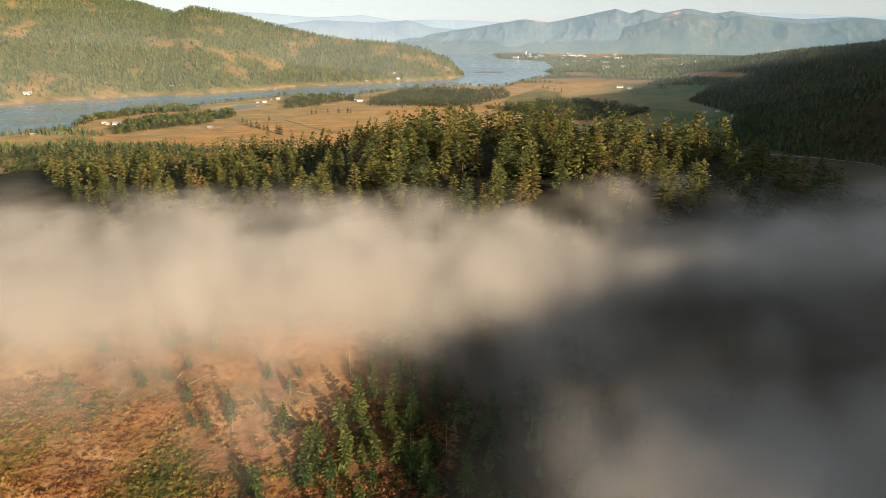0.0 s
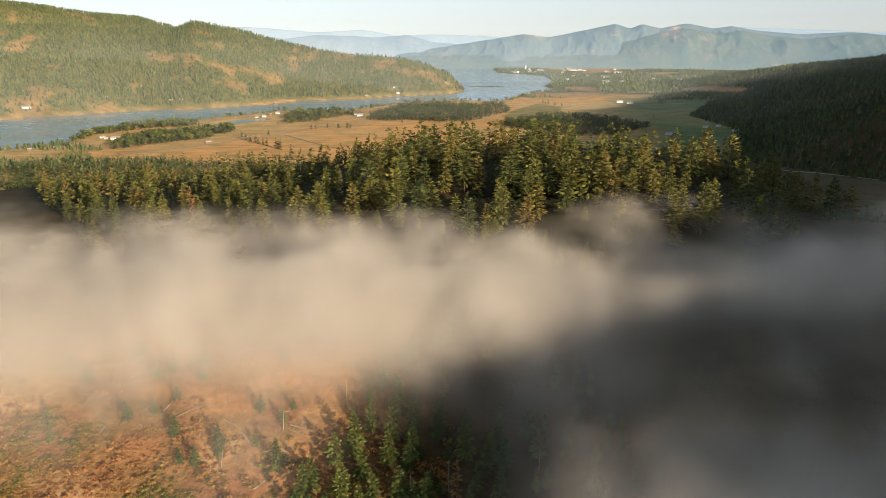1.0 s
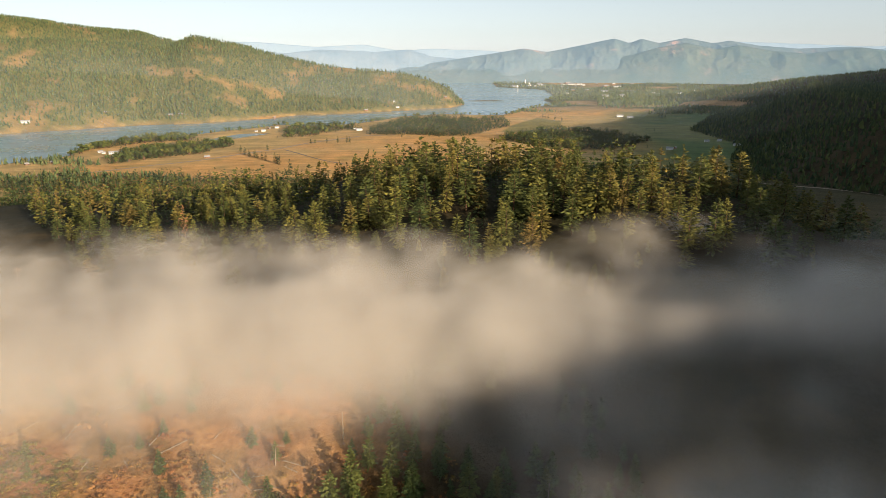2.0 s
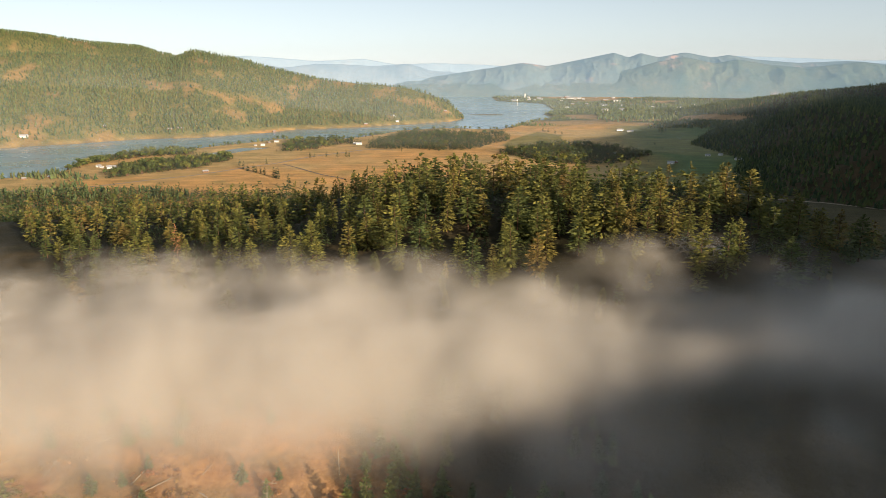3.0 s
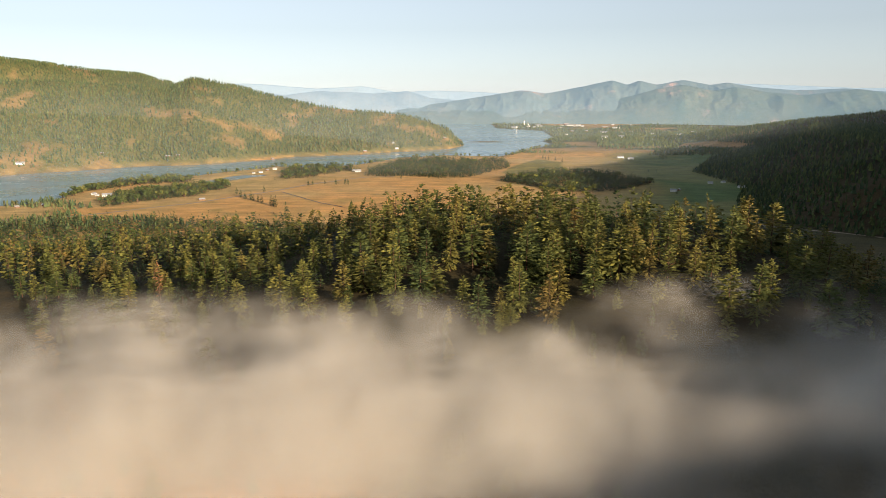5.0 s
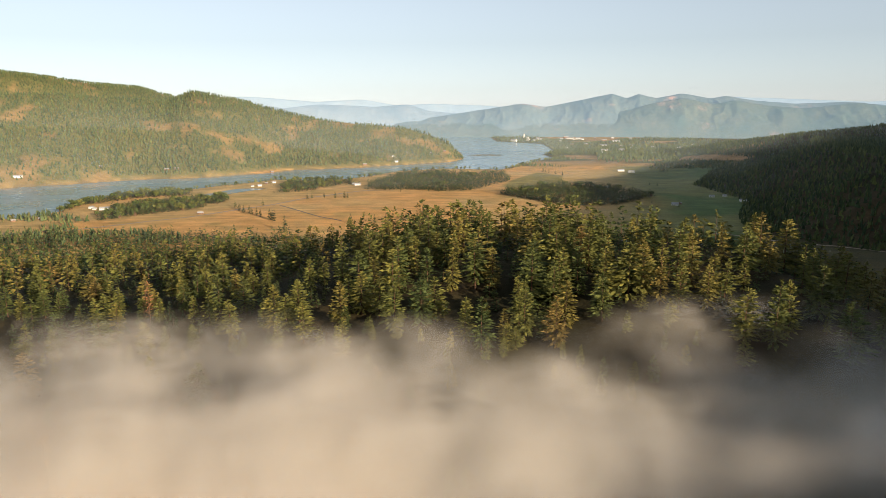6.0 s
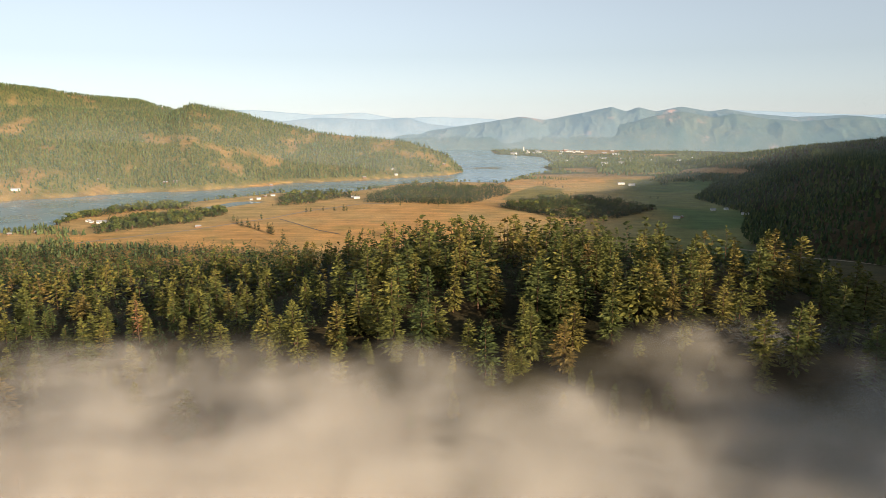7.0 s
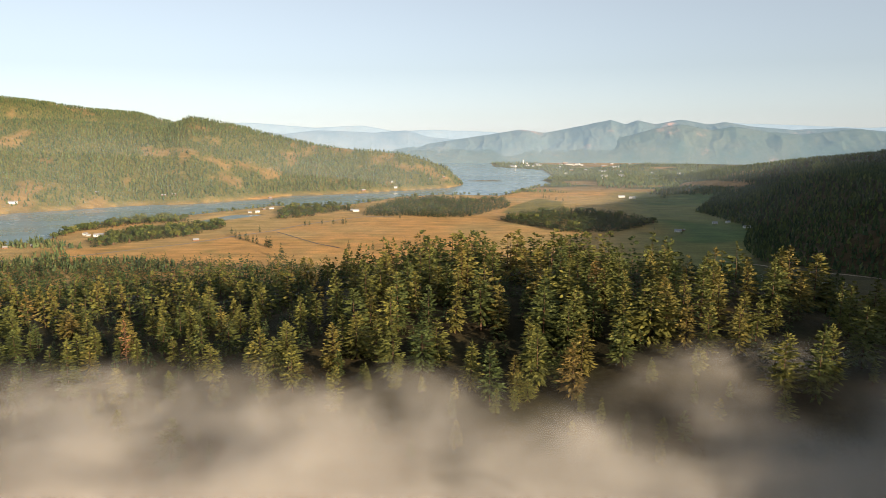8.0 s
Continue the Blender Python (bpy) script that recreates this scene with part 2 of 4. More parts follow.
def near_hill(x, y):
    ys = sorted(NEAR_HILL)
    def once(x, y):
        cols = np.stack([np.interp(y, ys, [NEAR_HILL[k][c] for k in ys]) for c in range(len(NEAR_X))])
        s = np.clip(np.interp(x, NEAR_X, range(len(NEAR_X))), 0, len(NEAR_X) - 1.0001)
        k = s.astype(int)
        a = s - k
        return np.take_along_axis(cols, k[None], 0)[0] * (1 - a) + np.take_along_axis(cols, k[None] + 1, 0)[0] * a
    return sum(once(x + dx, y + dy) for dx, dy in ((0, 0), (22, 0), (-22, 0), (0, 22), (0, -22))) / 5


def land(x, y, lift_only=False):
    """The ground's height."""
    x, y = np.asarray(x, float).ravel(), np.asarray(y, float).ravel()
    r, az = np.hypot(x + 10, y - 60), np.degrees(np.arctan2(x + 10, y - 60))
    lift = 44 * np.clip((r - 3400) / 1100, 0, 1.1) ** 2
    if lift_only:
        return lift
    wet, edge = inside(RIVER, x, y)
    wet2, edge2 = inside(SLOUGH, x, y)
    shore = np.where(wet, -edge, edge)
    shore = np.minimum(shore, np.where(wet2, -edge2, edge2))
    z = -3 + 6 * smooth((shore + 8) / 24) + 2.5 * (rough_noise(x, y, 160, 3, 2) - 0.5) * smooth(shore / 80)
    # near hill
    h = near_hill(x, y)
    z = np.where(h > 3.2, np.maximum(z, h + 9 * (rough_noise(x, y, 60, 4, 5) - 0.5) * smooth((h - 8) / 30)), z)
    # the dark hill that shuts off the low sun
    tx, tz, fx = (np.interp(y, RIGHT_Y, k) for k in (RIGHT_TOP_X, RIGHT_TOP_Z, RIGHT_FOOT))
    rise = np.where(x < tx, smooth(0.5 * (x - fx) / (tx - fx) + 0.0) * 2.0, np.clip(1 - (x - tx) / 1800, 0.3, 1) * np.exp(-np.clip(x - tx - 700, 0, None) / 600))
    rise = np.minimum(rise, 1.0) * smooth((3300 - y) / 500) * smooth((y + 1300) / 300)
    z = np.maximum(z, -4 + (tz + 4) * rise * (0.97 + 0.06 * rough_noise(x, y, 130, 3, 7)))
    # an unseen massif behind it, added to keep the sun off hill and meadow
    z = np.maximum(z, -4 + 249 * (0.92 + 0.16 * rough_noise(x, y, 110, 3, 11)) * smooth((x - np.maximum(575, 0.5 * (y - 104) + 60)) / 350) * smooth((y + 200) / 500) * smooth((3400 - y) / 500))
    # the ridge beyond it
    ry = np.interp(x, (700, 958, 1204, 1478, 2200), (3290, 3158, 3072, 2951, 2600))
    rz = np.interp(x, (640, 846, 958, 1063, 1204, 1478, 2200), (0, 48, 68, 88, 108, 145, 230))
    z = np.maximum(z, -4 + (rz + 4) * np.exp(-(((y - ry) / 330.0) ** 2)) * (0.95 + 0.1 * rough_noise(x, y, 150, 3, 8)))
    # the wooded hill over the river
    rs, rt, zt = (np.interp(az, LEFT_AZ, k) for k in (LEFT_SHORE, LEFT_TOP_R, LEFT_TOP_Z))
    s = (r - rs) / (rt - rs)
    gully = rough_noise(x, y, 420, 4, 9) - 0.5
    climb = np.where(s < 1, np.clip(s, 0, 1) ** 0.9, np.clip(1 - np.interp(az, (-16, -9), (0.35, 3.0)) * (s - 1), np.interp(az, (-16, -9), (0.2, -0.3)), 1))
    up = zt * climb * (1 + 0.5 * gully * smooth(s * 2) * smooth((1.1 - s) * 2))
    z = np.maximum(z, np.where((az < -4.2) & (s > 0) & (az > -75), up + 1.0, -9))
    # its higher back ridge
    back = np.interp(az, FAR_AZ, FAR_TOP_Z) * np.exp(-(((r - 3900) / np.where(r < 3900, 560, 900)) ** 2)) * (1 + 0.12 * gully * smooth((3900 - r) / 300))
    z = np.maximum(z, np.where((az < -24) & (az > -75), back - 9, -9))
    return z + lift


def polar(angles, radii):
    a, r = np.meshgrid(np.radians(angles), radii)
    x, y = r * np.sin(a), r * np.cos(a)
    n, m = len(radii), len(angles)
    k = (np.arange(n - 1)[:, None] * m + np.arange(m - 1)).ravel()
    return x.ravel(), y.ravel(), np.stack([k, k + m, k + m + 1, k + 1], 1)


FAR_FIELD = [(690, 3130), (640, 3030), (900, 2800), (960, 2850), (860, 3000)]
MEADOW = [(-60, 2000), (-30, 2200), (60, 2450), (150, 2330), (130, 2100), (60, 1960)]


def cover(x, y, z):
    """What grows there, as a base colour; shade by the right-hand hill is put in too."""
    n1, n2, n3 = rough_noise(x, y, 240, 3, 1), rough_noise(x, y, 45, 3, 4), rough_noise(x, y, 14, 3, 6)
    mix = lambda a, b, f: np.asarray(a) * (1 - f[:, None]) + np.asarray(b) * f[:, None]
    gold = mix((0.60, 0.33, 0.115), (0.50, 0.34, 0.14), smooth((n1 - 0.35) * 3))
    gold = mix(gold, (0.33, 0.25, 0.09), smooth((n2 - 0.55) * 4) * 0.6)
    green = mix((0.095, 0.150, 0.050), (0.20, 0.20, 0.075), smooth((n1 - 0.45) * 4))
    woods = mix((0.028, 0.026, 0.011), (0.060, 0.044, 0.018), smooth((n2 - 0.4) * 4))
    rust = mix((0.30, 0.145, 0.06), (0.42, 0.255, 0.125), smooth((n2 - 0.42) * 5))
    rust = mix(rust, (0.22, 0.125, 0.05), smooth((n3 - 0.48) * 6) * 0.8)
    rust = mix(rust, (0.20, 0.085, 0.045), smooth((rough_noise(x, y, 26, 3, 14) - 0.52) * 6) * 0.8)
    bare = mix((0.150, 0.142, 0.056), (0.29, 0.185, 0.085), smooth((rough_noise(x, y, 90, 4, 3) - 0.60) * 7) * 0.8)
    c = gold
    # meadow green towards the right, with some of the hill's shade in it
    shade = smooth((x - 120 - 0.10 * (y - 1400) + 120 * (n1 - 0.5)) / 220) * smooth((2750 - y) / 100)
    c = mix(c, green, shade)
    f, e = inside(MEADOW, x, y)
    c = mix(c, (0.24, 0.20, 0.06), np.where(f, smooth(e / 20), 0))
    far = smooth((y - 2600) / 300) * smooth((x + 300) / 200)
    c = mix(c, mix((0.060, 0.075, 0.028), (0.30, 0.19, 0.085), smooth((rough_noise(x * 0.6, y, 200, 3, 12) - 0.535) * 9)), far)
    f, e = inside(FAR_FIELD, x, y)
    c = mix(c, (0.42, 0.25, 0.115), np.where(f, smooth(e / 15), 0))
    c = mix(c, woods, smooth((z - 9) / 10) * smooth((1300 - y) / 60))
    slope = smooth((318 - y + 30 * (n1 - 0.5)) / 30)
    c = mix(c, rust, slope * smooth((-22 - x) / 45 + n2 - 0.5))
    az, r = np.degrees(np.arctan2(x + 10, y - 60)), np.hypot(x + 10, y - 60)
    hill = (az < -4.2) & (r > np.interp(az, LEFT_AZ, LEFT_SHORE))
    c = mix(c, bare, np.where(hill, 1.0, 0.0))
    c = mix(c, (0.36, 0.24, 0.10), np.where(hill, smooth((9 - z) / 6) * 0.8, 0))
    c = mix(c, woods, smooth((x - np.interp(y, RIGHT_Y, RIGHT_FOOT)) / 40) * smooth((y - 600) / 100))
    # field by the hill's foot darkened, its shade put into the colour
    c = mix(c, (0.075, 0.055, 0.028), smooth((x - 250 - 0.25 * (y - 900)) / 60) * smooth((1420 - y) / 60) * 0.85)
    c = mix(c, (0.20, 0.155, 0.09), smooth((2.0 - z) / 2.5))
    return c


def build_ground():
    angles = np.r_[np.arange(-180, -46, 3.0), np.arange(-46, 40, 0.16), np.arange(40, 181, 2.0)]
    radii = np.r_[0, 40, 80, 110, 135, 150 * (4930 / 150) ** np.linspace(0, 1, 470)]
    x, y, quads = polar(angles, radii)
    z = land(x, y)
    me = array_mesh("ground", np.stack([x, y, z], 1), quads, [ground_material()], smooth=True)
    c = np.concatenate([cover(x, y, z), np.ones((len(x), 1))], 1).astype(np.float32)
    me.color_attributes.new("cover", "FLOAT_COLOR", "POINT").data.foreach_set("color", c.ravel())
    tagged(new("ground", me), "hilly ground with dry fields, bare slopes and forest floor", "ground", kind="structure")


def build_water():
    angles, radii = np.arange(-62, 8, 0.5), np.linspace(1000, 4700, 180)
    x, y, quads = polar(angles, radii)
    keep, edge = inside(RIVER, x, y)
    keep2, edge2 = inside(SLOUGH, x, y)
    keep |= (edge < 45) | keep2 | (edge2 < 45)
    quads = quads[keep[quads].any(1)]
    me = array_mesh("water", np.stack([x, y, land(x, y, True)], 1), quads, [water_material()], smooth=True)
    tagged(new("water", me), "calm wide river, the pale morning sky's reflection put into its blue", "river", kind="structure")


def mountain_material(name, low, high, haze_glow, bare=0.70, grain=0.6):
    """Forest grain, paler meadows and a few bare pink slopes, with the blue haze of distance painted in."""
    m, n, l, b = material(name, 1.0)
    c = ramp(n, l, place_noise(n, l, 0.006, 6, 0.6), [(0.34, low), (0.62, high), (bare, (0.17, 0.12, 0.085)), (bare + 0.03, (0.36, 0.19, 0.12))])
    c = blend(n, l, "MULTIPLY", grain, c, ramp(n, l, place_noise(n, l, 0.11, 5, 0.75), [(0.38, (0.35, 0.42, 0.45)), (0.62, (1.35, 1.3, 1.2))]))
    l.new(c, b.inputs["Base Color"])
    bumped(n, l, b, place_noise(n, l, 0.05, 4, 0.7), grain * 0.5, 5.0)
    # emission paints the distance haze onto the slopes
    b.inputs["Emission Color"].default_value = (*haze_glow, 1)
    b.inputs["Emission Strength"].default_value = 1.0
    return m


def range_of_hills(label, az, tops, r0, r1, mat, rough, layer):
    """A far range: it climbs from r0 to its crest at r1 metres."""
    angles, s = np.arange(az[0], az[-1], 0.06), np.linspace(0, 1.15, 46)
    a, t = np.meshgrid(np.radians(angles), s)
    r = r0 + (r1 - r0) * t
    x, y = -14 + r * np.sin(a), 90 + r * np.cos(a)
    line = np.interp(np.degrees(a[0]) , az, tops)
    line = np.convolve(np.pad(line, 4, "edge"), np.hanning(11)[1:-1] / np.hanning(11).sum(), "valid")
    crest = 224.4 + r1 * np.broadcast_to(line, a.shape)
    base = 30.0
    bend = 60 * rough_noise(x, y, 150, 2, layer + 5)
    spur = rough_noise(x + 0.3 * y + bend, y + bend, 190, 5, layer) - 0.5
    spur = 0.55 * spur - 0.28 * (np.abs(2 * rough_noise(x + 0.8 * bend, 0.45 * y, 120, 4, layer + 7) - 1) ** 0.8 - 0.3)
    z = base + (crest - base) * np.where(t < 1, t**0.85, 1 - 2 * (t - 1)) * (1 + rough * spur * np.sin(np.pi * np.clip(t, 0, 1)))
    z += 5 * (rough_noise(x, y, 60, 3, layer + 3) - 0.5)
    n, m = a.shape
    k = (np.arange(n - 1)[:, None] * m + np.arange(m - 1)).ravel()
    me = array_mesh("backdrop", np.stack([x.ravel(), y.ravel(), z.ravel()], 1), np.stack([k, k + 1, k + m + 1, k + m], 1), [mat], smooth=True)
    tagged(new("backdrop", me), label, "mountains", kind="structure")


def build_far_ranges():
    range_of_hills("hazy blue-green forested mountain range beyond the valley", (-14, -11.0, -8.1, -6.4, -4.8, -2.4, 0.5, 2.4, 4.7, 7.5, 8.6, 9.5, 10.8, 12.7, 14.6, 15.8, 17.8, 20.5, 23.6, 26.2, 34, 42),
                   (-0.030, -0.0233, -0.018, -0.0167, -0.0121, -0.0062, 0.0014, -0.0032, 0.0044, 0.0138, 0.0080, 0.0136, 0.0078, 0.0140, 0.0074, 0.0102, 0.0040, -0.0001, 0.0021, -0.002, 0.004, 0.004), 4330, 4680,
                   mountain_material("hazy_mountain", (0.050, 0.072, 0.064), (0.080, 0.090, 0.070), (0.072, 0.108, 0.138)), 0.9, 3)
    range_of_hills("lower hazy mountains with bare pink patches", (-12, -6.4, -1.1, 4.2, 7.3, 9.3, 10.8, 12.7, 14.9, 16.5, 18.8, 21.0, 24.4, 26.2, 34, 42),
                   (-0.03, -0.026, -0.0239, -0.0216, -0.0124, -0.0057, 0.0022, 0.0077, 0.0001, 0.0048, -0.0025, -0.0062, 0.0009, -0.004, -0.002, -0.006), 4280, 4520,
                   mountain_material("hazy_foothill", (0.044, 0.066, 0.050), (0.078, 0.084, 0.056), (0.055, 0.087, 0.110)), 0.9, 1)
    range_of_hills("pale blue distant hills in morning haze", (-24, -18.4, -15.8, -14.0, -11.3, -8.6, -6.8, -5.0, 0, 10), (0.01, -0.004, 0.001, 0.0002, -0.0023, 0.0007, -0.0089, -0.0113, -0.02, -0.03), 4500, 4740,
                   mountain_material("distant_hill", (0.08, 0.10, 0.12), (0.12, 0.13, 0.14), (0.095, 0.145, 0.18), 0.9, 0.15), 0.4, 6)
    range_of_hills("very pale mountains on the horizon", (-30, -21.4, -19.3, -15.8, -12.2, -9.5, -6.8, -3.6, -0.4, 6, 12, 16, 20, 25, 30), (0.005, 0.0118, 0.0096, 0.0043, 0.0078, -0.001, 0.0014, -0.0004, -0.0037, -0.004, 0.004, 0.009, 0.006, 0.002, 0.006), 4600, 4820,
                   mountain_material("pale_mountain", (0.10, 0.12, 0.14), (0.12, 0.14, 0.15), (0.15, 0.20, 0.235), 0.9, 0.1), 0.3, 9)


build_ground()
build_water()
build_far_ranges()


# ---- trees ----
def tuft(p, way, side, long, wide):
    """A spray of needles: a small kite from p along way."""
    return [p, p + way * long * 0.45 + side * wide / 2, p + way * long, p + way * long * 0.45 - side * wide / 2], [(0, 1, 2), (0, 2, 3)]


def conifer(seed, height, spread, boughs=120, size=1.0, bare=0.08, thin=0.0, power=0.75, trunk=5, tufts=4, wide=1.0):
    """Vertices, triangles and material numbers (0 needles, 1 bark) of a conifer: boughs round a tapering crown, each a fan of needle sprays."""
    g = np.random.RandomState(seed)
    verts, tris, kinds = [], [], []
    def put(v, f, kind):
        base = len(verts)
        verts.extend(v)
        tris.extend(tuple(base + k for k in t) for t in f)
        kinds.extend([kind] * len(f))
    lean = g.uniform(-0.025, 0.025, 2)
    axis = lambda z: np.array([lean[0] * z, lean[1] * z, z])
    rad = 0.012 * height
    ring = [np.array([rad * math.cos(a), rad * math.sin(a), -0.05 * height]) for a in np.linspace(0, 2 * math.pi, trunk, endpoint=False)]
    put(ring + [axis(height * 0.99)], [(k, (k + 1) % trunk, trunk) for k in range(trunk)], 1)
    def reach_at(f):
        return spread * height * ((1 - f) ** power * (0.6 + 0.4 * min(1.0, f / 0.2)) + 0.015)
    sided, bias = g.uniform(0, 6.28), g.uniform(0.05, 0.22)
    top, made = spread * height, 0
    fan = ((0.95, 0.0), (0.72, 0.55), (0.72, -0.55), (0.42, 0.2))[:tufts]
    while made < boughs:
        f, turn = g.uniform(0, 0.975), g.uniform(0, 6.2832)
        if g.rand() * top > reach_at(f) + 0.38 * top:
            continue
        made += 1
        if g.rand() < thin:
            continue
        long = reach_at(f) * g.uniform(0.68, 1.16) * (1 + bias * math.cos(turn - sided))
        dip = 0.38 - 0.85 * f + g.uniform(-0.18, 0.18)
        root = axis(height * (bare + (1 - bare) * f))
        for u, swing in fan:
            a = turn + swing * g.uniform(0.7, 1.3)
            out, across = np.array([math.cos(a), math.sin(a), 0.0]), np.array([-math.sin(a), math.cos(a), 0.0])
            stem = np.array([math.cos(turn), math.sin(turn), -dip]) * long * u
            way = out + np.array([0, 0, -dip + g.uniform(-0.3, 0.3)])
            way /= np.linalg.norm(way)
            facing = out * 0.75 + np.array([0, 0, 0.55]) + g.normal(size=3) * 0.3
            side = np.cross(facing, way)
            side /= np.linalg.norm(side)
            span = size * (0.036 * height + 0.30 * long) * g.uniform(0.8, 1.25)
            put(*tuft(root + stem - way * span * 0.55, way, side, span, span * g.uniform(0.32, 0.5) * wide), 0)
    put(*tuft(axis(height * 0.92), np.array([0, 0, 1.0]), np.array([1.0, 0, 0]), 0.08 * height, 0.03 * height), 0)
    put(*tuft(axis(height * 0.92), np.array([0, 0, 1.0]), np.array([0, 1.0, 0]), 0.075 * height, 0.03 * height), 0)
    return np.array(verts), np.array(tris), np.array(kinds)


def far_conifer(seed, height, spread, sides=6, tiers=2):
    """A small far tree: ragged tiers."""
    g = np.random.RandomState(seed)
    verts, tris = [], []
    for i in range(tiers):
        z0, z1 = height * (0.06 + 0.86 * i / tiers), height * min(1.0, 0.5 + 0.5 * (i + 1) / tiers) if tiers > 1 else height
        rr = spread * (1 - 0.8 * i / tiers)
        b = len(verts)
        for k in range(sides):
            a = 6.2832 * k / sides + g.uniform(-0.3, 0.3)
            q = rr * g.uniform(0.55, 1.2)
            verts.append((q * math.cos(a), q * math.sin(a), z0 + g.uniform(-0.05, 0.1) * height))
        verts.append((g.uniform(-0.2, 0.2), g.uniform(-0.2, 0.2), z1))
        tris += [(b + k, b + (k + 1) % sides, b + sides) for k in range(sides)]
    return np.array(verts), np.array(tris), np.zeros(len(tris))


def broadleaf(seed, height, spread, clumps=9, leaves=14):
    """A round-headed tree of leaf tufts on a short trunk."""
    g = np.random.RandomState(seed)
    verts = [(0.25, 0, -0.5), (-0.15, 0.2, -0.5), (-0.15, -0.2, -0.5), (0, 0, height * 0.6)]
    tris, kinds = [(0, 1, 3), (1, 2, 3), (2, 0, 3)], [1, 1, 1]
    for c in range(clumps):
        a, q = g.uniform(0, 6.28), spread * 0.62 * math.sqrt(g.rand())
        centre = np.array([q * math.cos(a), q * math.sin(a), height * g.uniform(0.35, 0.85)])
        size = spread * g.uniform(0.3, 0.5)
        for _ in range(leaves):
            d = g.normal(size=3)
            d /= np.linalg.norm(d)
            p = centre + d * size * g.uniform(0.6, 1.0)
            u = np.cross(d, g.normal(size=3))
            u /= np.linalg.norm(u) + 1e-9
            w = np.cross(d, u)
            k = size * g.uniform(0.35, 0.6)
            b = len(verts)
            verts += [p + u * k, p - u * k * 0.5 + w * k, p - u * k * 0.5 - w * k]
            tris.append((b, b + 1, b + 2))
            kinds.append(0)
    return np.array(verts, float), np.array(tris), np.array(kinds)


def stand(name, kinds, spots, mats, label, category):
    """Many plants as one object. spots: rows of x, y, z, turn, scale, slimness."""
    allv, allt, allk, tints, base = [], [], [], [], 0
    pick = RNG.randint(0, len(kinds), len(spots))
    for n, (v, t, k) in enumerate(kinds):
        rows = spots[pick == n]
        if not len(rows):
            continue
        c, s = np.cos(rows[:, 3])[:, None], np.sin(rows[:, 3])[:, None]
        sc, sl = rows[:, 4][:, None], rows[:, 5][:, None]
        x = (v[:, 0] * c - v[:, 1] * s) * sc * sl + rows[:, 0][:, None]
        y = (v[:, 0] * s + v[:, 1] * c) * sc * sl + rows[:, 1][:, None]
        z = v[:, 2] * sc + rows[:, 2][:, None]
        allv.append(np.stack([x, y, z], -1).reshape(-1, 3))
        allt.append((t[None] + base + (np.arange(len(rows)) * len(v))[:, None, None]).reshape(-1, 3))
        allk.append(np.tile(k, len(rows)))
        tints.append(np.repeat(RNG.rand(len(rows)), len(v)))
        base += len(rows) * len(v)
    me = array_mesh(name, np.concatenate(allv), np.concatenate(allt), mats, np.concatenate(allk), np.concatenate(tints))
    return tagged(new(name, me), label, category, kind="stuff")


def spots_on(x, y, low, high, slim=(0.85, 1.2)):
    z = land(x, y)
    n = len(x)
    return np.stack([x, y, z, RNG.uniform(0, 6.28, n), RNG.uniform(low, high, n), RNG.uniform(*slim, n)], 1)


def scatter(x0, x1, y0, y1, gap, jitter=0.45):
    """Places on a shaken grid."""
    xs, ys = np.meshgrid(np.arange(x0, x1, gap), np.arange(y0, y1, gap))
    xs = xs + (np.arange(xs.shape[0]) % 2)[:, None] * gap / 2
    x, y = xs.ravel(), ys.ravel()
    return x + RNG.uniform(-jitter, jitter, len(x)) * gap, y + RNG.uniform(-jitter, jitter, len(x)) * gap


FIRS = [conifer(11 + k, 1.0, 0.20 + 0.02 * (k % 4), 165, 0.95, 0.05 + 0.05 * (k % 3), 0.0, 0.55 + 0.08 * (k % 4)) for k in range(12)]
MID_FIRS = [conifer(51 + k, 1.0, 0.21 + 0.025 * (k % 3), 50, 1.3, 0.04, 0.0, 0.58 + 0.08 * (k % 3), 3, 3, 1.5) for k in range(9)]
LOW_FIRS = [conifer(61 + k, 1.0, 0.22 + 0.03 * (k % 3), 26, 1.5, 0.03, 0.0, 0.6 + 0.1 * (k % 3), 3, 2, 2.0) for k in range(8)]
FAR_FIRS = [far_conifer(71 + k, 1.0, 0.20 + 0.03 * (k % 3)) for k in range(6)]
ROUND = [broadleaf(91 + k, 1.0, 0.5) for k in range(4)]


def grown(x, y, low, high, share, tall_low, tall_high):
    """Trees of uneven height: most of them low to high metres, a share of them taller."""
    out = spots_on(x, y, low, high, (0.85, 1.25))
    tall = RNG.rand(len(x)) < share * (0.4 + 1.2 * rough_noise(x, y, 45, 2, 9))
    out[tall, 4] = RNG.uniform(tall_low, tall_high, tall.sum())
    return out


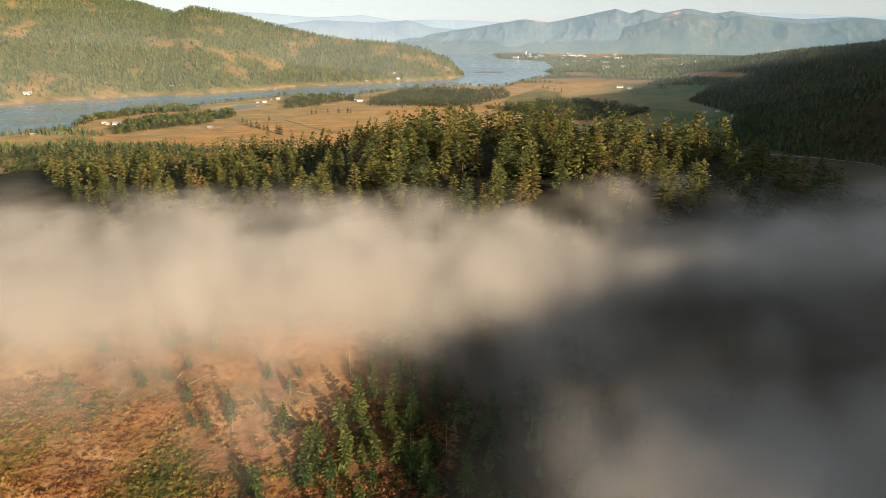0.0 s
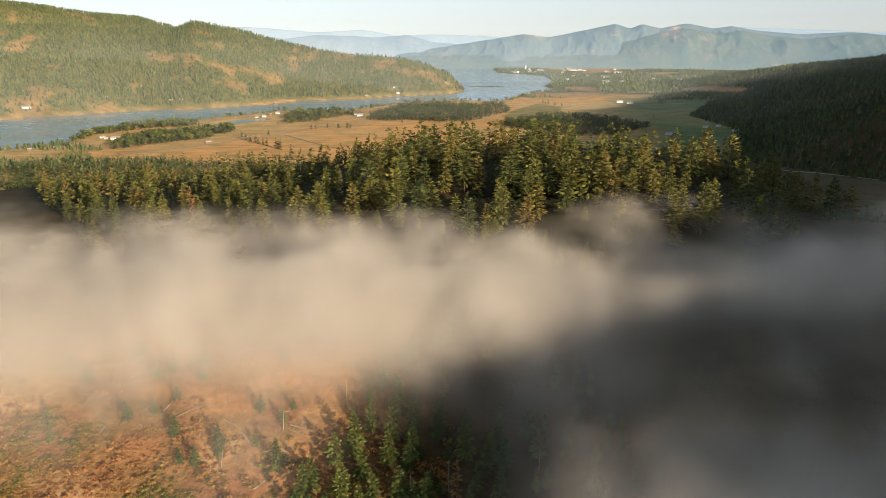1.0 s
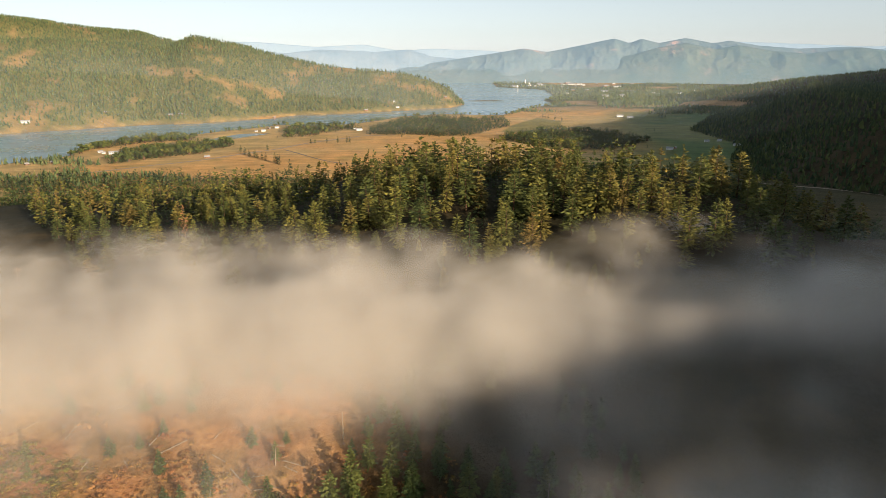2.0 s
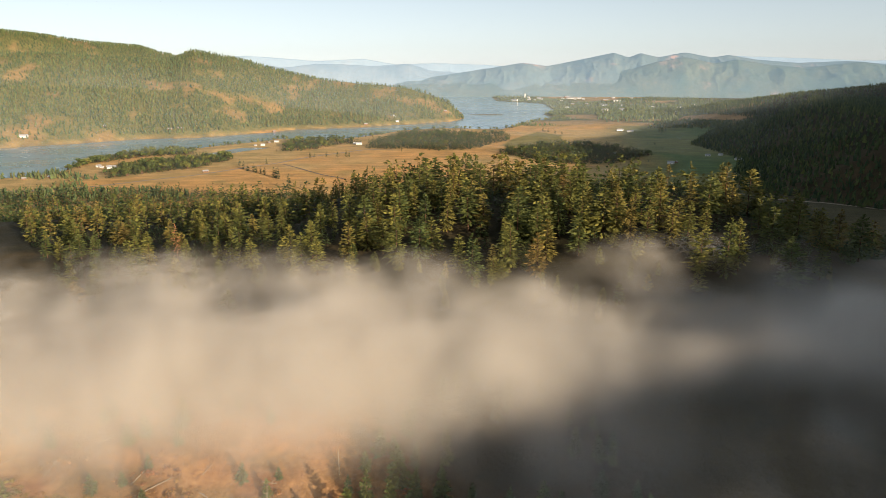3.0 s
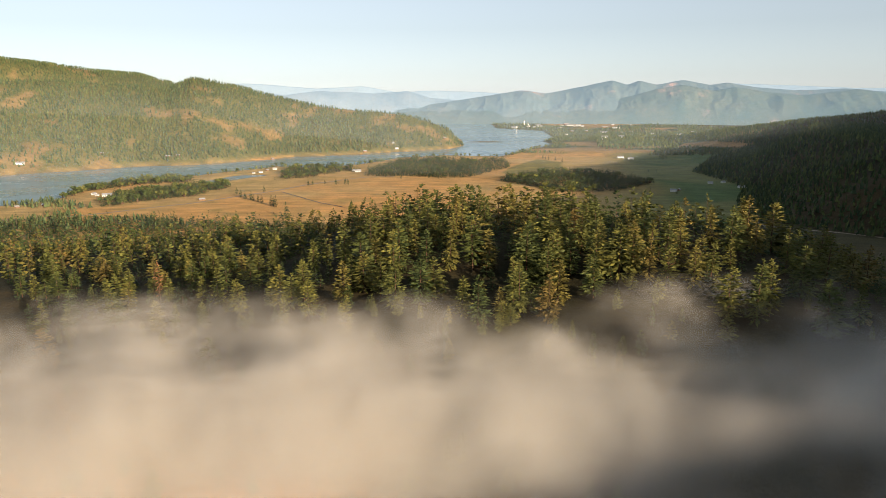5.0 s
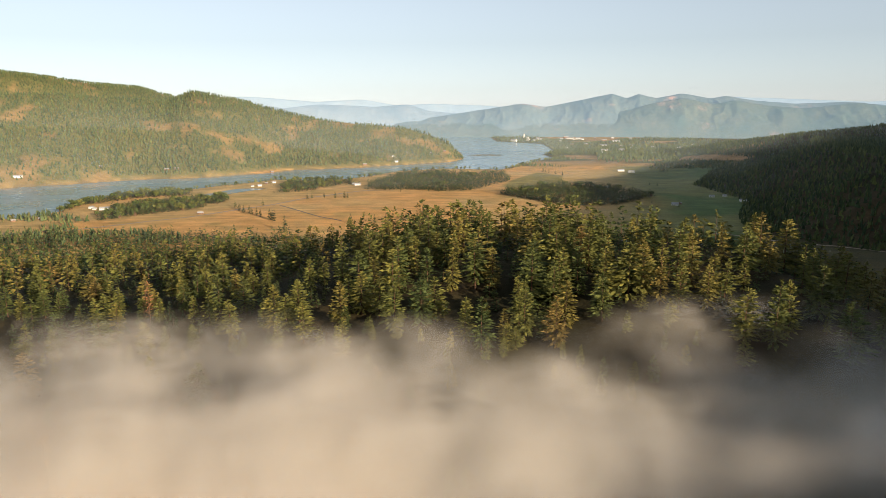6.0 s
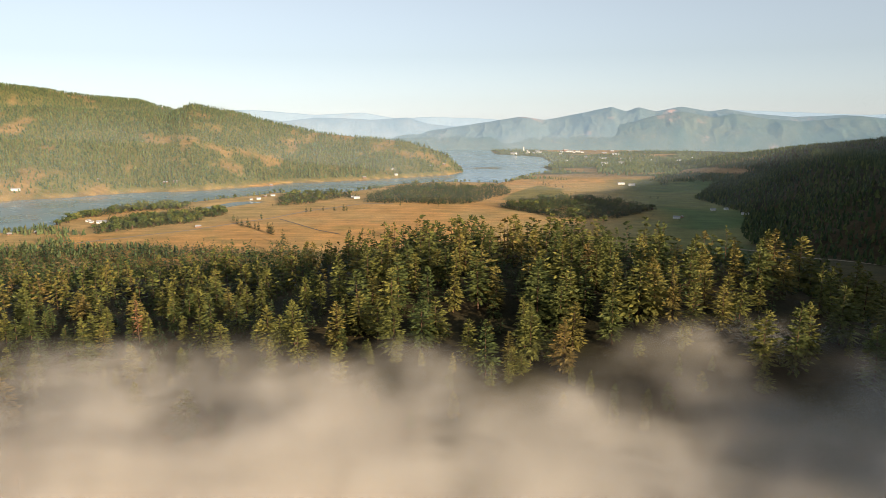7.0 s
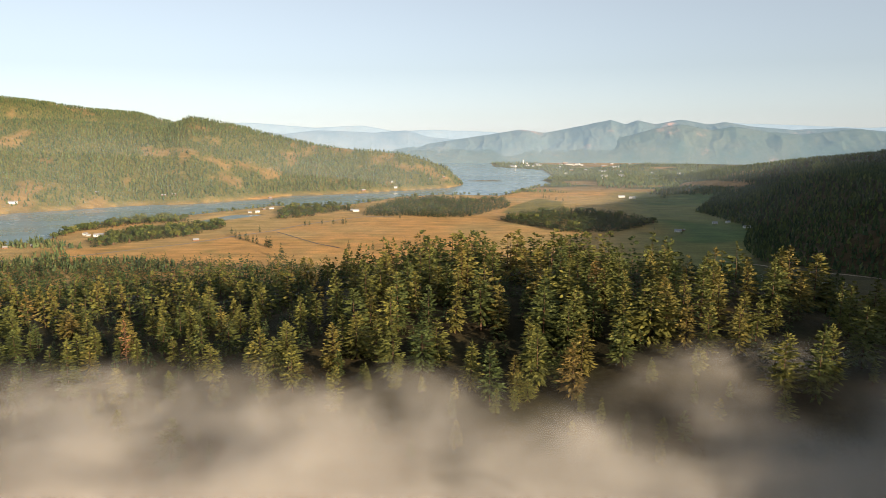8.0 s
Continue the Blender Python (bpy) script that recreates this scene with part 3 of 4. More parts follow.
def near_forest():
    """The wood on the crest and its far slope."""
    x, y = scatter(-950, 420, 288, 1230, 8.6, 0.5)
    az = np.degrees(np.arctan2(x + 17, y - 104))
    ok = (az > -41) & (az < 32)
    thin = 0.5 * rough_noise(x, y, 70, 3, 3) + 0.5 * rough_noise(x, y, 20, 2, 10)
    edge = 1215 + 0.45 * (x + 680) + 60 * (rough_noise(x, y, 90, 2, 8) - 0.5)
    ok &= (y < np.minimum(edge, 1400)) & (thin > 0.36) & (near_hill(x, y) > 4)
    front = 296 + 26 * (rough_noise(x, y, 60, 2, 1) - 0.5) + np.interp(x, (-120, -60, 40, 110, 180), (0, 0, 8, 22, 22))
    ok &= y > front
    # open where the mist lies, closed on the crest; the crest hides much of the far slope
    ok &= RNG.rand(len(x)) < np.interp(y - front, (0, 30, 70, 110), (0.3, 0.45, 0.8, 1.0))
    ok &= ~((y > 560) & (x > -330) & (RNG.rand(len(x)) < 0.55))
    ok &= ~((y > 620) & (RNG.rand(len(x)) < 0.25))
    ok &= np.hypot(x - 47, y - 690) > 35
    for tx, ty, _ in EDGE_TREES + CREST_TREES:
        ok &= np.hypot(x - tx, y - ty) > 5
    x, y = x[ok], y[ok]
    s = grown(x, y, 5, 9, 0.26, 15, 23)
    s[:, 5] *= RNG.uniform(1.0, 1.45, len(s))
    s[:, 4] *= 0.86 + 0.30 * smooth((x + 130) / 60) * smooth((600 - y) / 60)
    s[:, 4] *= 1 + 0.35 * smooth((y - 520) / 90)
    near = y < 445
    return s[near], s[~near]


def tree_thing(seed, height, spread, name, mat, label, category, **how):
    """One tree that stands alone: an Empty with trunk and crown."""
    v, t, k = conifer(seed, height, spread, **how)
    top = new(name)
    for piece, mats, want in (("trunk", BARK if mat is not PALE_WOOD else PALE_WOOD, 1), ("crown", mat, 0)):
        use = t[k == want]
        ids, inv = np.unique(use, return_inverse=True)
        ob = new(piece, array_mesh(piece, v[ids], inv.reshape(-1, 3), [mats]))
        ob.parent = top
    return tagged(top, label, category)


# trees that stand out at the fog's edge and on the crest: x, y, height
EDGE_TREES = [
    (-220.0, 394.0, 15), (-213.6, 406.4, 16), (-186.2, 422.0, 17), (-172.1, 420.7, 17), (-182.3, 465.2, 17), (-151.4, 421.6, 17), (-157.6, 374.0, 13), (-129.4, 348.0, 16),
    (-95.2, 338.0, 18), (-165.7, 344.0, 14), (-154.9, 340.7, 12), (-140.9, 337.3, 13), (-104.9, 334.8, 14), (-75.9, 323.3, 17), (-58.9, 340.8, 20), (-153.8, 468.7, 16),
    (-172.4, 487.2, 15), (-111.8, 401.3, 18), (-82.0, 360.7, 17), (-75.5, 356.7, 19), (-67.1, 351.6, 17), (-49.0, 346.7, 19), (-44.1, 349.5, 19), (-328.7, 505.0, 15),
    (-334.5, 536.1, 16), (-251.4, 459.0, 14), (-255.6, 423.5, 13), (-179.9, 384.0, 12),
]
CREST_TREES = [
    (10.7, 475.1, 23), (-12.0, 491.8, 22), (-31.8, 501.3, 21), (19.4, 406.8, 21), (30.9, 426.3, 23), (46.2, 425.4, 22), (55.3, 431.7, 22), (68.2, 418.5, 24),
    (64.0, 379.7, 26), (88.1, 422.5, 22), (104.8, 407.1, 19), (98.9, 418.7, 21), (85.3, 379.0, 16), (75.0, 369.9, 17), (69.9, 371.9, 18), (53.3, 355.2, 19),
    (41.4, 365.9, 24), (35.3, 367.3, 24), (33.4, 373.6, 22), (22.7, 348.5, 20), (15.1, 373.8, 22), (9.3, 376.2, 21), (4.1, 361.8, 22), (-4.5, 370.9, 22),
    (-21.4, 381.3, 20), (0.9, 338.0, 15), (-30.8, 336.6, 17), (-15.8, 337.8, 13), (-6.5, 347.7, 17), (8.1, 347.7, 19), (-39.5, 378.2, 20), 
    
]
FRONT, BACK = near_forest()
order = np.argsort(FRONT[:, 1])
SINGLE, REST = FRONT[order[:110]], FRONT[order[110:]]
KNOWN = np.array(EDGE_TREES + CREST_TREES)
MIDDLE, FAR_SLOPE = BACK[BACK[:, 1] < 600], BACK[BACK[:, 1] >= 600]
stand("forest", FIRS, REST[REST[:, 4] > 10.5], [NEEDLES, BARK], "dense sunlit conifer forest on the crest of the hill", "forest")
stand("forest", MID_FIRS, MIDDLE[MIDDLE[:, 4] > 12], [NEEDLES, BARK], "uneven conifer forest behind the crest of the hill", "forest")
# low trees and the far slope take the darker copy as painted shade
stand("young_forest", MID_FIRS, np.concatenate([REST[REST[:, 4] <= 10.5], MIDDLE[MIDDLE[:, 4] <= 12]]), [DARK_SHADED_NEEDLES, BARK], "young conifers between taller trees, the shade of the gaps put into their colour", "forest")
stand("forest", LOW_FIRS, FAR_SLOPE, [DARK_SHADED_NEEDLES, BARK], "conifer forest on the far slope of the hill, shade put into its colour", "forest")


def set_out(moulds, rows, g):
    for n, (px, py, pz, turn, size, slim) in enumerate(rows):
        m = pose(px, py, pz, g.uniform(-2, 2), g.uniform(-2, 2), math.degrees(turn)) @ Matrix.Diagonal((size * slim, size * slim, size, 1))
        ob = moulds[n] if n < len(moulds) else copy_thing(moulds[n % len(moulds)], Matrix())
        ob.matrix_basis = m


def single_trees():
    g = np.random.RandomState(5)
    moulds = [tree_thing(200 + k, 1.0, 0.20 + 0.02 * (k % 4), "fir_tree", NEEDLES, "olive-green conifer rising out of the low fog", "tree", boughs=200, size=0.92, bare=0.06 + 0.04 * (k % 3), power=0.56 + 0.08 * (k % 3)) for k in range(6)]
    for m in moulds:
        tagged(m, group="trees at the edge of the fog")
    set_out(moulds, SINGLE, g)
    n = len(KNOWN)
    rows = np.stack([KNOWN[:, 0], KNOWN[:, 1], land(KNOWN[:, 0], KNOWN[:, 1]), g.uniform(0, 6.28, n), KNOWN[:, 2], g.uniform(1.05, 1.55, n)], 1)
    for k, row in enumerate(rows):
        ob = copy_thing(moulds[k % len(moulds)], Matrix())
        px, py, pz, turn, size, slim = row
        ob.matrix_basis = pose(px, py, pz, g.uniform(-2, 2), g.uniform(-2, 2), math.degrees(turn)) @ Matrix.Diagonal((size * slim, size * slim, size, 1))
        tagged(ob, "tall olive-green conifer standing clear of its neighbours", group="tall trees on the crest")
    moulds = [tree_thing(220 + k, 1.0, 0.25 + 0.025 * (k % 3), "spruce_tree", SPRUCE_NEEDLES, "dark green spruce in the ravine below the fog", "tree", boughs=150, size=1.1, bare=0.03, power=0.8, wide=1.3) for k in range(4)]
    for m in moulds:
        tagged(m, group="spruces in the ravine")
    # below the mist: dark spruces in loose clumps on the slope
    x, y = scatter(-95, 130, 176, 288, 8.2)
    keep = (rough_noise(x, y, 34, 2, 2) > 0.44) & (x > -74 + 0.2 * (y - 190) + 10 * g.uniform(-1, 1, len(x))) & (g.rand(len(x)) < np.where(x < 45, 0.72, 0.35))
    young = spots_on(x[keep], y[keep], 5.0, 13.5, (0.9, 1.25))
    young = young[np.argsort(young[:, 0] + 0.5 * young[:, 1])][:110]
    # a few that stand singly on the bare slope, half lost in the mist
    lone = spots_on(g.uniform(-175, -72, 26), g.uniform(206, 262, 26), 4.5, 10, (1.0, 1.3))
    young = np.concatenate([young, lone])
    known = np.array(RAVINE_TREES)
    n = len(known)
    young = np.concatenate([young, np.stack([known[:, 0], known[:, 1], land(known[:, 0], known[:, 1]), g.uniform(0, 6.28, n), known[:, 2], g.uniform(1.0, 1.2, n)], 1)])
    set_out(moulds, young, g)


RAVINE_TREES = [  # x, y, height
    (-50.2, 210.0, 12), (-54.5, 198.6, 14), (-67.3, 192.1, 13), (-45.3, 202.2, 11), (-36.5, 203.2, 13), (-28.3, 198.7, 13), (-66.4, 205.1, 12), (-79.7, 211.4, 11),
    (-55.0, 221.8, 14), (-41.6, 235.8, 15), (-82.8, 228.6, 7), (-8.9, 213.2, 13), (-27.3, 202.9, 11), (-3.2, 188.2, 9), (-3.2, 216.2, 12), (-58.3, 194.4, 11),
    (-42.1, 216.5, 13), (-34.3, 218.7, 14), (-60.4, 215.8, 12), (-27.4, 229.7, 14), (-50.5, 228.8, 13), (-16.2, 218.9, 13),
]
single_trees()


def valley_woods():
    groves = [
        ([(-71, 1875), (98, 1650), (216, 1668), (331, 1819), (265, 1959), (144, 2080)], 9, 16, 24),
        ([(-412, 1903), (-263, 1903), (-130, 1901), (-22, 2167), (-50, 2388), (-368, 2404), (-422, 2063)], 11, 15, 24),
        ([(-829, 1365), (-774, 1454), (-710, 1521), (-686, 1627), (-698, 1703), (-784, 1676), (-865, 1594), (-879, 1446)], 8.5, 13, 23),
        ([(-1000, 1514), (-967, 1586), (-927, 1706), (-822, 1756), (-868, 1869), (-990, 1765), (-1014, 1639)], 9, 12, 20),
        ([(-631, 1827), (-554, 1868), (-504, 2028), (-447, 2061), (-602, 2180), (-670, 2043)], 10, 11, 20),
        ([(453, 2584), (723, 2602), (814, 2843), (584, 2935)], 16, 14, 20),
        ([(310, 2837), (640, 2996), (894, 3648), (602, 4244), (384, 3710)], 20, 14, 22),
    ]
    out, rnd = [], []
    for poly, gap, low, high in groves:
        px, py = zip(*poly)
        x, y = scatter(min(px), max(px), min(py), max(py), gap)
        ok, e = inside(poly, x, y)
        ok &= (rough_noise(x, y, 50, 2, 3) > 0.3) & (land(x, y) > 0.8)
        s = spots_on(x[ok], y[ok], low, high)
        s[:, 4] *= 0.45 + 0.75 * rough_noise(s[:, 0], s[:, 1], 28, 2, 4)
        s[:, 5] *= RNG.uniform(1.0, 1.6, len(s))
        soft = RNG.rand(len(s)) < (0.22 if low < 14 else 0.03)
        out.append(s[~soft])
        rnd.append(s[soft])
    shore = np.array([(-1045, 1385), (-1000, 1450), (-985, 1500), (-1030, 1580), (-1015, 1820), (-945, 1872), (-880, 1905), (-838, 2000), (-790, 2058), (-740, 2155), (-585, 2135), (-485, 2255), (-408, 2450), (-270, 2566), (-66, 2535), (-25, 2640), (57, 2895), (168, 3082), (130, 3354)], float)
    for (ax, ay), (bx, by) in zip(shore, shore[1:]):
        n = int(math.hypot(bx - ax, by - ay) / 11)
        t = RNG.rand(n)
        x, y = ax + (bx - ax) * t + RNG.uniform(4, 26, n), ay + (by - ay) * t - RNG.uniform(4, 26, n)
        s = spots_on(x, y, 7, 14, (0.9, 1.4))[land(x, y) > 0.8]
        out.append(s[::2])
        rnd.append(s[1::2])
    # lower wood to the left and scattered trees round the farms
    x, y = scatter(-1060, -560, 1120, 1500, 12)
    ok = (rough_noise(x, y, 60, 2, 6) > 0.42) & (land(x, y) > 0.8) & (y < 1330 - 0.6 * (x + 800))
    out.append(spots_on(x[ok], y[ok], 8, 16))
    # the far plain: woods and hedges between the fields
    x, y = scatter(-250, 1700, 2650, 4480, 17)
    ok = (rough_noise(x * 0.6, y, 200, 3, 12) < 0.535) & ~inside(FAR_FIELD, x, y)[0] & (RNG.rand(len(x)) < 0.85) & (land(x, y) - land(x, y, True) > 1) & (np.abs(np.degrees(np.arctan2(x, y)) - 10) < 22)
    out.append(spots_on(x[ok], y[ok], 7, 13, (1.1, 1.7)))
    stand("valley_woods", LOW_FIRS, np.concatenate(out[:5]), [DARK_SHADED_NEEDLES, BARK], "dark conifer groves standing among the fields", "woods")
    stand("valley_woods", FAR_FIRS, np.concatenate(out[5:]), [FAR_NEEDLES, BARK], "green tree belts and woods on the valley floor", "woods")
    stand("valley_trees", ROUND, np.concatenate(rnd), [BROADLEAF, BARK], "leafy round-headed trees round the farms", "trees")


def hill_woods():
    x, y = scatter(-2900, -180, 1700, 3900, 10.6)
    az, r = np.degrees(np.arctan2(x + 10, y - 60)), np.hypot(x + 10, y - 60)
    rs, rt = np.interp(az, LEFT_AZ, LEFT_SHORE), np.interp(az, LEFT_AZ, LEFT_TOP_R)
    ok = (az > -43) & (az < -4.3) & (r > rs + 22) & (r < rt + 90) | (az > -43) & (az < -25) & (r > 3400) & (r < 3960)
    clear = rough_noise(x, y, 90, 4, 3)
    ok &= RNG.rand(len(x)) < np.where(clear > 0.61, 0.3, 0.95)
    x, y = x[ok], y[ok]
    s = spots_on(x, y, 8, 15.5, (0.9, 1.35))
    stand("hillside_woods", FAR_FIRS, s, [FAR_NEEDLES, BARK], "sunlit conifers covering the hill over the river", "woods")
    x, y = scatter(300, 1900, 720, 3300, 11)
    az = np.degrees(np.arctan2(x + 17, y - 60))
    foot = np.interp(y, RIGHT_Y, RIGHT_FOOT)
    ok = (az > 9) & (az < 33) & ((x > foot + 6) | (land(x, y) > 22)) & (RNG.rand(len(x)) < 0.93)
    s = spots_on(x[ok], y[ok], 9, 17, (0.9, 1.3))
    # the hill's shade is put into the needle colour
    stand("hillside_woods", FAR_FIRS, s, [DARK_SHADED_NEEDLES, BARK], "conifers on the hill beside the fields, shade put into their colour", "woods")
    # an unseen open wood, added along the ridge to filter the low sun
    x, y = scatter(455, 600, -430, -270, 10)
    ok = RNG.rand(len(x)) < 0.42
    stand("ridge_woods", LOW_FIRS, spots_on(x[ok], y[ok], 13, 25), [DARK_SHADED_NEEDLES, BARK], "unseen open conifer wood added along the ridge to filter the low sun", "woods")


valley_woods()
hill_woods()


# ---- the fog ----
def fog_density(x, y, z):
    floor = land(x, y)
    n1 = rough_noise(x + 0.6 * z, y * 1.3 + 0.5 * z, 70, 3, 2)
    n2 = rough_noise(x + 0.5 * z, y * 1.2 - 0.4 * z, 30, 4, 6)
    n3 = rough_noise(x * 0.6 - 0.3 * z, y * 1.5 + 0.4 * z, 15, 3, 11)
    heap = 13 * (rough_noise(x, y, 55, 3, 5) - 0.5) + 9 * (rough_noise(x + 20, y * 1.5, 22, 4, 8) - 0.5)
    # the main bank
    top = 148 + heap + np.interp(x, (-300, -150, 60, 200), (-4, 0, 2, 6))
    begin = np.interp(x, (-300, -120, -60, -10, 30, 60, 110), (150, 154, 168, 184, 206, 216, 224)) + 1.2 * (147 - z) + 34 * (n1 - 0.5)
    end = np.interp(x, (-300, -150, 0, 40, 100, 200, 300), (284, 288, 286, 296, 326, 352, 372)) + 40 * (n1 - 0.5)
    wisp = 0.65 * smooth((end + 44 - y) / 30) * smooth((n2 - 0.43) * 6)
    d = smooth((top - z) / 9 + 0.3) * smooth((y - begin) / np.interp(x, (-20, 40), (66, 36))) * np.maximum(smooth((end - y) / 24), wisp)
    # the dark lane that parts the sunlit billow from the shaded bank
    lane = np.exp(-(((x - 14 + 0.42 * (y - 220)) / 19) ** 2)) * smooth((400 - y) / 40)
    d = d * (1 - 0.6 * lane) * np.interp(x, (-25, 10, 60, 130, 200), (1, 0.8, 0.9, 0.9, 0.85)) * (1 - 0.85 * np.exp(-(((x - 42) / 38) ** 2) - ((y - 314) / 26) ** 2))
    # the low bank on the shaded side, nearer than the lane
    low = smooth((136 + 0.8 * heap - z) / 13 + 0.2) * smooth((176 + 0.2 * x + 42 * (n1 - 0.5) - y) / 22) * smooth((x + 4 - 0.25 * (170 - y) + 30 * (n2 - 0.5)) / 40) * smooth((y - 84) / 20)
    d = np.maximum(d, 0.27 * low)
    mist = 0.26 * smooth((y - 165) / 50) * smooth((290 - y) / 40) * smooth((floor + 42 - z) / 30) * smooth((-40 - x) / 60) * (0.4 + 0.8 * smooth((rough_noise(x, y, 40, 3, 15) - 0.38) * 3)) * (0.4 + smooth((n2 - 0.4) * 4))
    ravine = 0.34 * smooth((x + 30) / 50) * smooth((y - 140) / 40) * smooth((300 - y) / 50) * smooth((floor + 34 - z) / 24) * (0.4 + smooth((n2 - 0.35) * 3))
    ravine += 0.32 * smooth((x + 75) / 40) * smooth((40 - x) / 40) * smooth((y - 212) / 30) * smooth((300 - y) / 40) * smooth((floor + 50 - z) / 30) * (0.4 + smooth((n2 - 0.35) * 3))
    curl = (0.3 + 1.0 * smooth((n2 - 0.3) * 2.6)) * (0.5 + 0.8 * smooth((n1 - 0.2) * 2)) * (0.5 + 1.0 * smooth((n3 - 0.3) * 2.6))
    return d * curl + mist + ravine


def build_fog():
    mat = fog_material("fog", (0.59, 0.55, 0.49), 0.045)
    x, y = np.meshgrid(np.arange(-340, 330, 3.0), np.arange(84, 400, 3.0))
    n, m = x.shape
    k = (np.arange(n - 1)[:, None] * m + np.arange(m - 1)).ravel()
    quads = np.stack([k, k + 1, k + m + 1, k + m], 1)
    x, y = x.ravel(), y.ravel()
    floor = land(x, y)
    rim = smooth((x + 340) / 40) * smooth((330 - x) / 40) * smooth((y - 84) / 20) * smooth((400 - y) / 20)
    for level, z0 in enumerate(np.linspace(192, 92, 24)):
        z = z0 + 0.5 * (y - 250) + 5 * (value_noise(x, y, 90, 3) - 0.5)
        d = fog_density(x, y, z) * rim * smooth((z - floor) / 9)
        veil = 1 - np.exp(-0.27 * d)
        use = quads[(veil[quads] > 0.004).any(1)]
        if not len(use):
            continue
        ids, inv = np.unique(use, return_inverse=True)
        me = array_mesh("fog_bank", np.stack([x, y, z], 1)[ids], inv.reshape(-1, 4), [mat], smooth=True)
        me.attributes.new("veil", "FLOAT", "POINT").data.foreach_set("value", veil[ids].astype(np.float32))
        tagged(new("fog_bank", me), "drifting bank of low morning fog over the wooded slope", "fog", kind="stuff")


build_fog()


def build_haze():
    """Thin morning haze in the valley, imitated by upright blue-tinted sheets, veil behind veil."""
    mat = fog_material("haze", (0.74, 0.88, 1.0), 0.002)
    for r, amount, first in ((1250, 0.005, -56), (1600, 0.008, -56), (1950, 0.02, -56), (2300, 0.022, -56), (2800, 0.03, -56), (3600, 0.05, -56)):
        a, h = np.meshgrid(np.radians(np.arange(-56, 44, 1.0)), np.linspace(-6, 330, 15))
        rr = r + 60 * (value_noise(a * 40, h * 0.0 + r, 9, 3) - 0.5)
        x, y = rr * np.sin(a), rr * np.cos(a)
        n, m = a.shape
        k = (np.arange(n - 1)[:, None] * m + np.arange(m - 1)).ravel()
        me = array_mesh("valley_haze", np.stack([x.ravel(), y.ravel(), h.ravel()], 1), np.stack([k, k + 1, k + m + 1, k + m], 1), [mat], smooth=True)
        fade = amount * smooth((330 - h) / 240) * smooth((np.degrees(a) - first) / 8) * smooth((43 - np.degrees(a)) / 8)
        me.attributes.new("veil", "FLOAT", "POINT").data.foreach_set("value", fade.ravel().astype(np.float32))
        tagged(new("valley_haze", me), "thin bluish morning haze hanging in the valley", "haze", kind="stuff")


build_haze()


# ---- the power line in the fog ----
def tube(bm, a, b, r0, r1, sides=7):
    """A tapered round bar from a to b."""
    a, b = Vector(a), Vector(b)
    turn = (b - a).to_track_quat("Z", "Y").to_matrix().to_4x4()
    made = bmesh.ops.create_cone(bm, cap_ends=True, segments=sides, radius1=r0, radius2=r1, depth=(b - a).length)
    bmesh.ops.transform(bm, matrix=Matrix.Translation((a + b) / 2) @ turn, verts=made["verts"])


def height_at(x, y):
    return float(land(np.array([x]), np.array([y]))[0])


def one_tube(name, a, b, r0, r1, mat, parent, sides=7, label=""):
    bm = bmesh.new()
    tube(bm, a, b, r0, r1, sides)
    return part(name, bm, mat, parent, label)


def power_pylon(x, y, turn, tall, poles):
    """Wooden poles in a row with a crossarm and crossed braces."""
    top = new("power_pole")
    top.matrix_basis = pose(x, y, height_at(x, y), 0, 0, turn)
    gap = 4.6
    at = [(k - (poles - 1) / 2) * gap for k in range(poles)]
    for u in at:
        one_tube("pole", (u, 0, -1), (u, 0, tall), 0.24, 0.16, POLE_WOOD, top)
    reach = max(2.0, at[-1] + 1.6)
    bm = bmesh.new()
    made = bmesh.ops.create_cube(bm, size=1.0)
    bmesh.ops.transform(bm, matrix=Matrix.Translation((0, 0.2, tall - 1.2)) @ Matrix.Diagonal((2 * reach, 0.22, 0.3, 1)), verts=made["verts"])
    bmesh.ops.bevel(bm, geom=bm.edges[:], offset=0.03, segments=1)
    crossarm = part("crossarm", bm, POLE_WOOD, top)
    for a, b in zip(at, at[1:]):
        one_tube("brace", (a, -0.2, tall - 6), (b, -0.2, tall - 1.4), 0.09, 0.09, POLE_WOOD, top, 5)
        one_tube("brace", (b, -0.2, tall - 6), (a, -0.2, tall - 1.4), 0.09, 0.09, POLE_WOOD, top, 5)
    for u in (at if poles > 1 else (-1.8, 1.8)):
        one_tube("insulator", (u + 0.3, 0.2, tall - 2.6), (u + 0.3, 0.2, tall - 1.35), 0.09, 0.13, PALE_WOOD, crossarm, 6, "grey insulator string")
    return tagged(top, "weathered wooden power line structure standing in fog" if poles > 1 else "tall weathered wooden power pole in fog", "power pole", "power line poles")


power_pylon(-99.5, 267.5, -18, 16.5, 3)
power_pylon(-153, 261, -10, 19.0, 1)
power_pylon(-222, 300, -10, 18.0, 1)


# ---- dead trees, logs, stumps and shrubs on the slope ----
def rust_tree(x, y, tall, spread, seed, label):
    ob = tree_thing(seed, 1.0, spread * 1.3, "dead_tree", RUSTY, label, "tree", boughs=100, size=0.8, bare=0.15, thin=0.35, power=0.65)
    ob.matrix_basis = pose(x, y, height_at(x, y)) @ Matrix.Diagonal((tall, tall, tall, 1))


rust_tree(-185, 384.6, 21.0, 0.13, 301, "dead rust-brown conifer among green trees")
rust_tree(-18.2, 203, 16.0, 0.14, 302, "tall dead reddish conifer half hidden in fog")
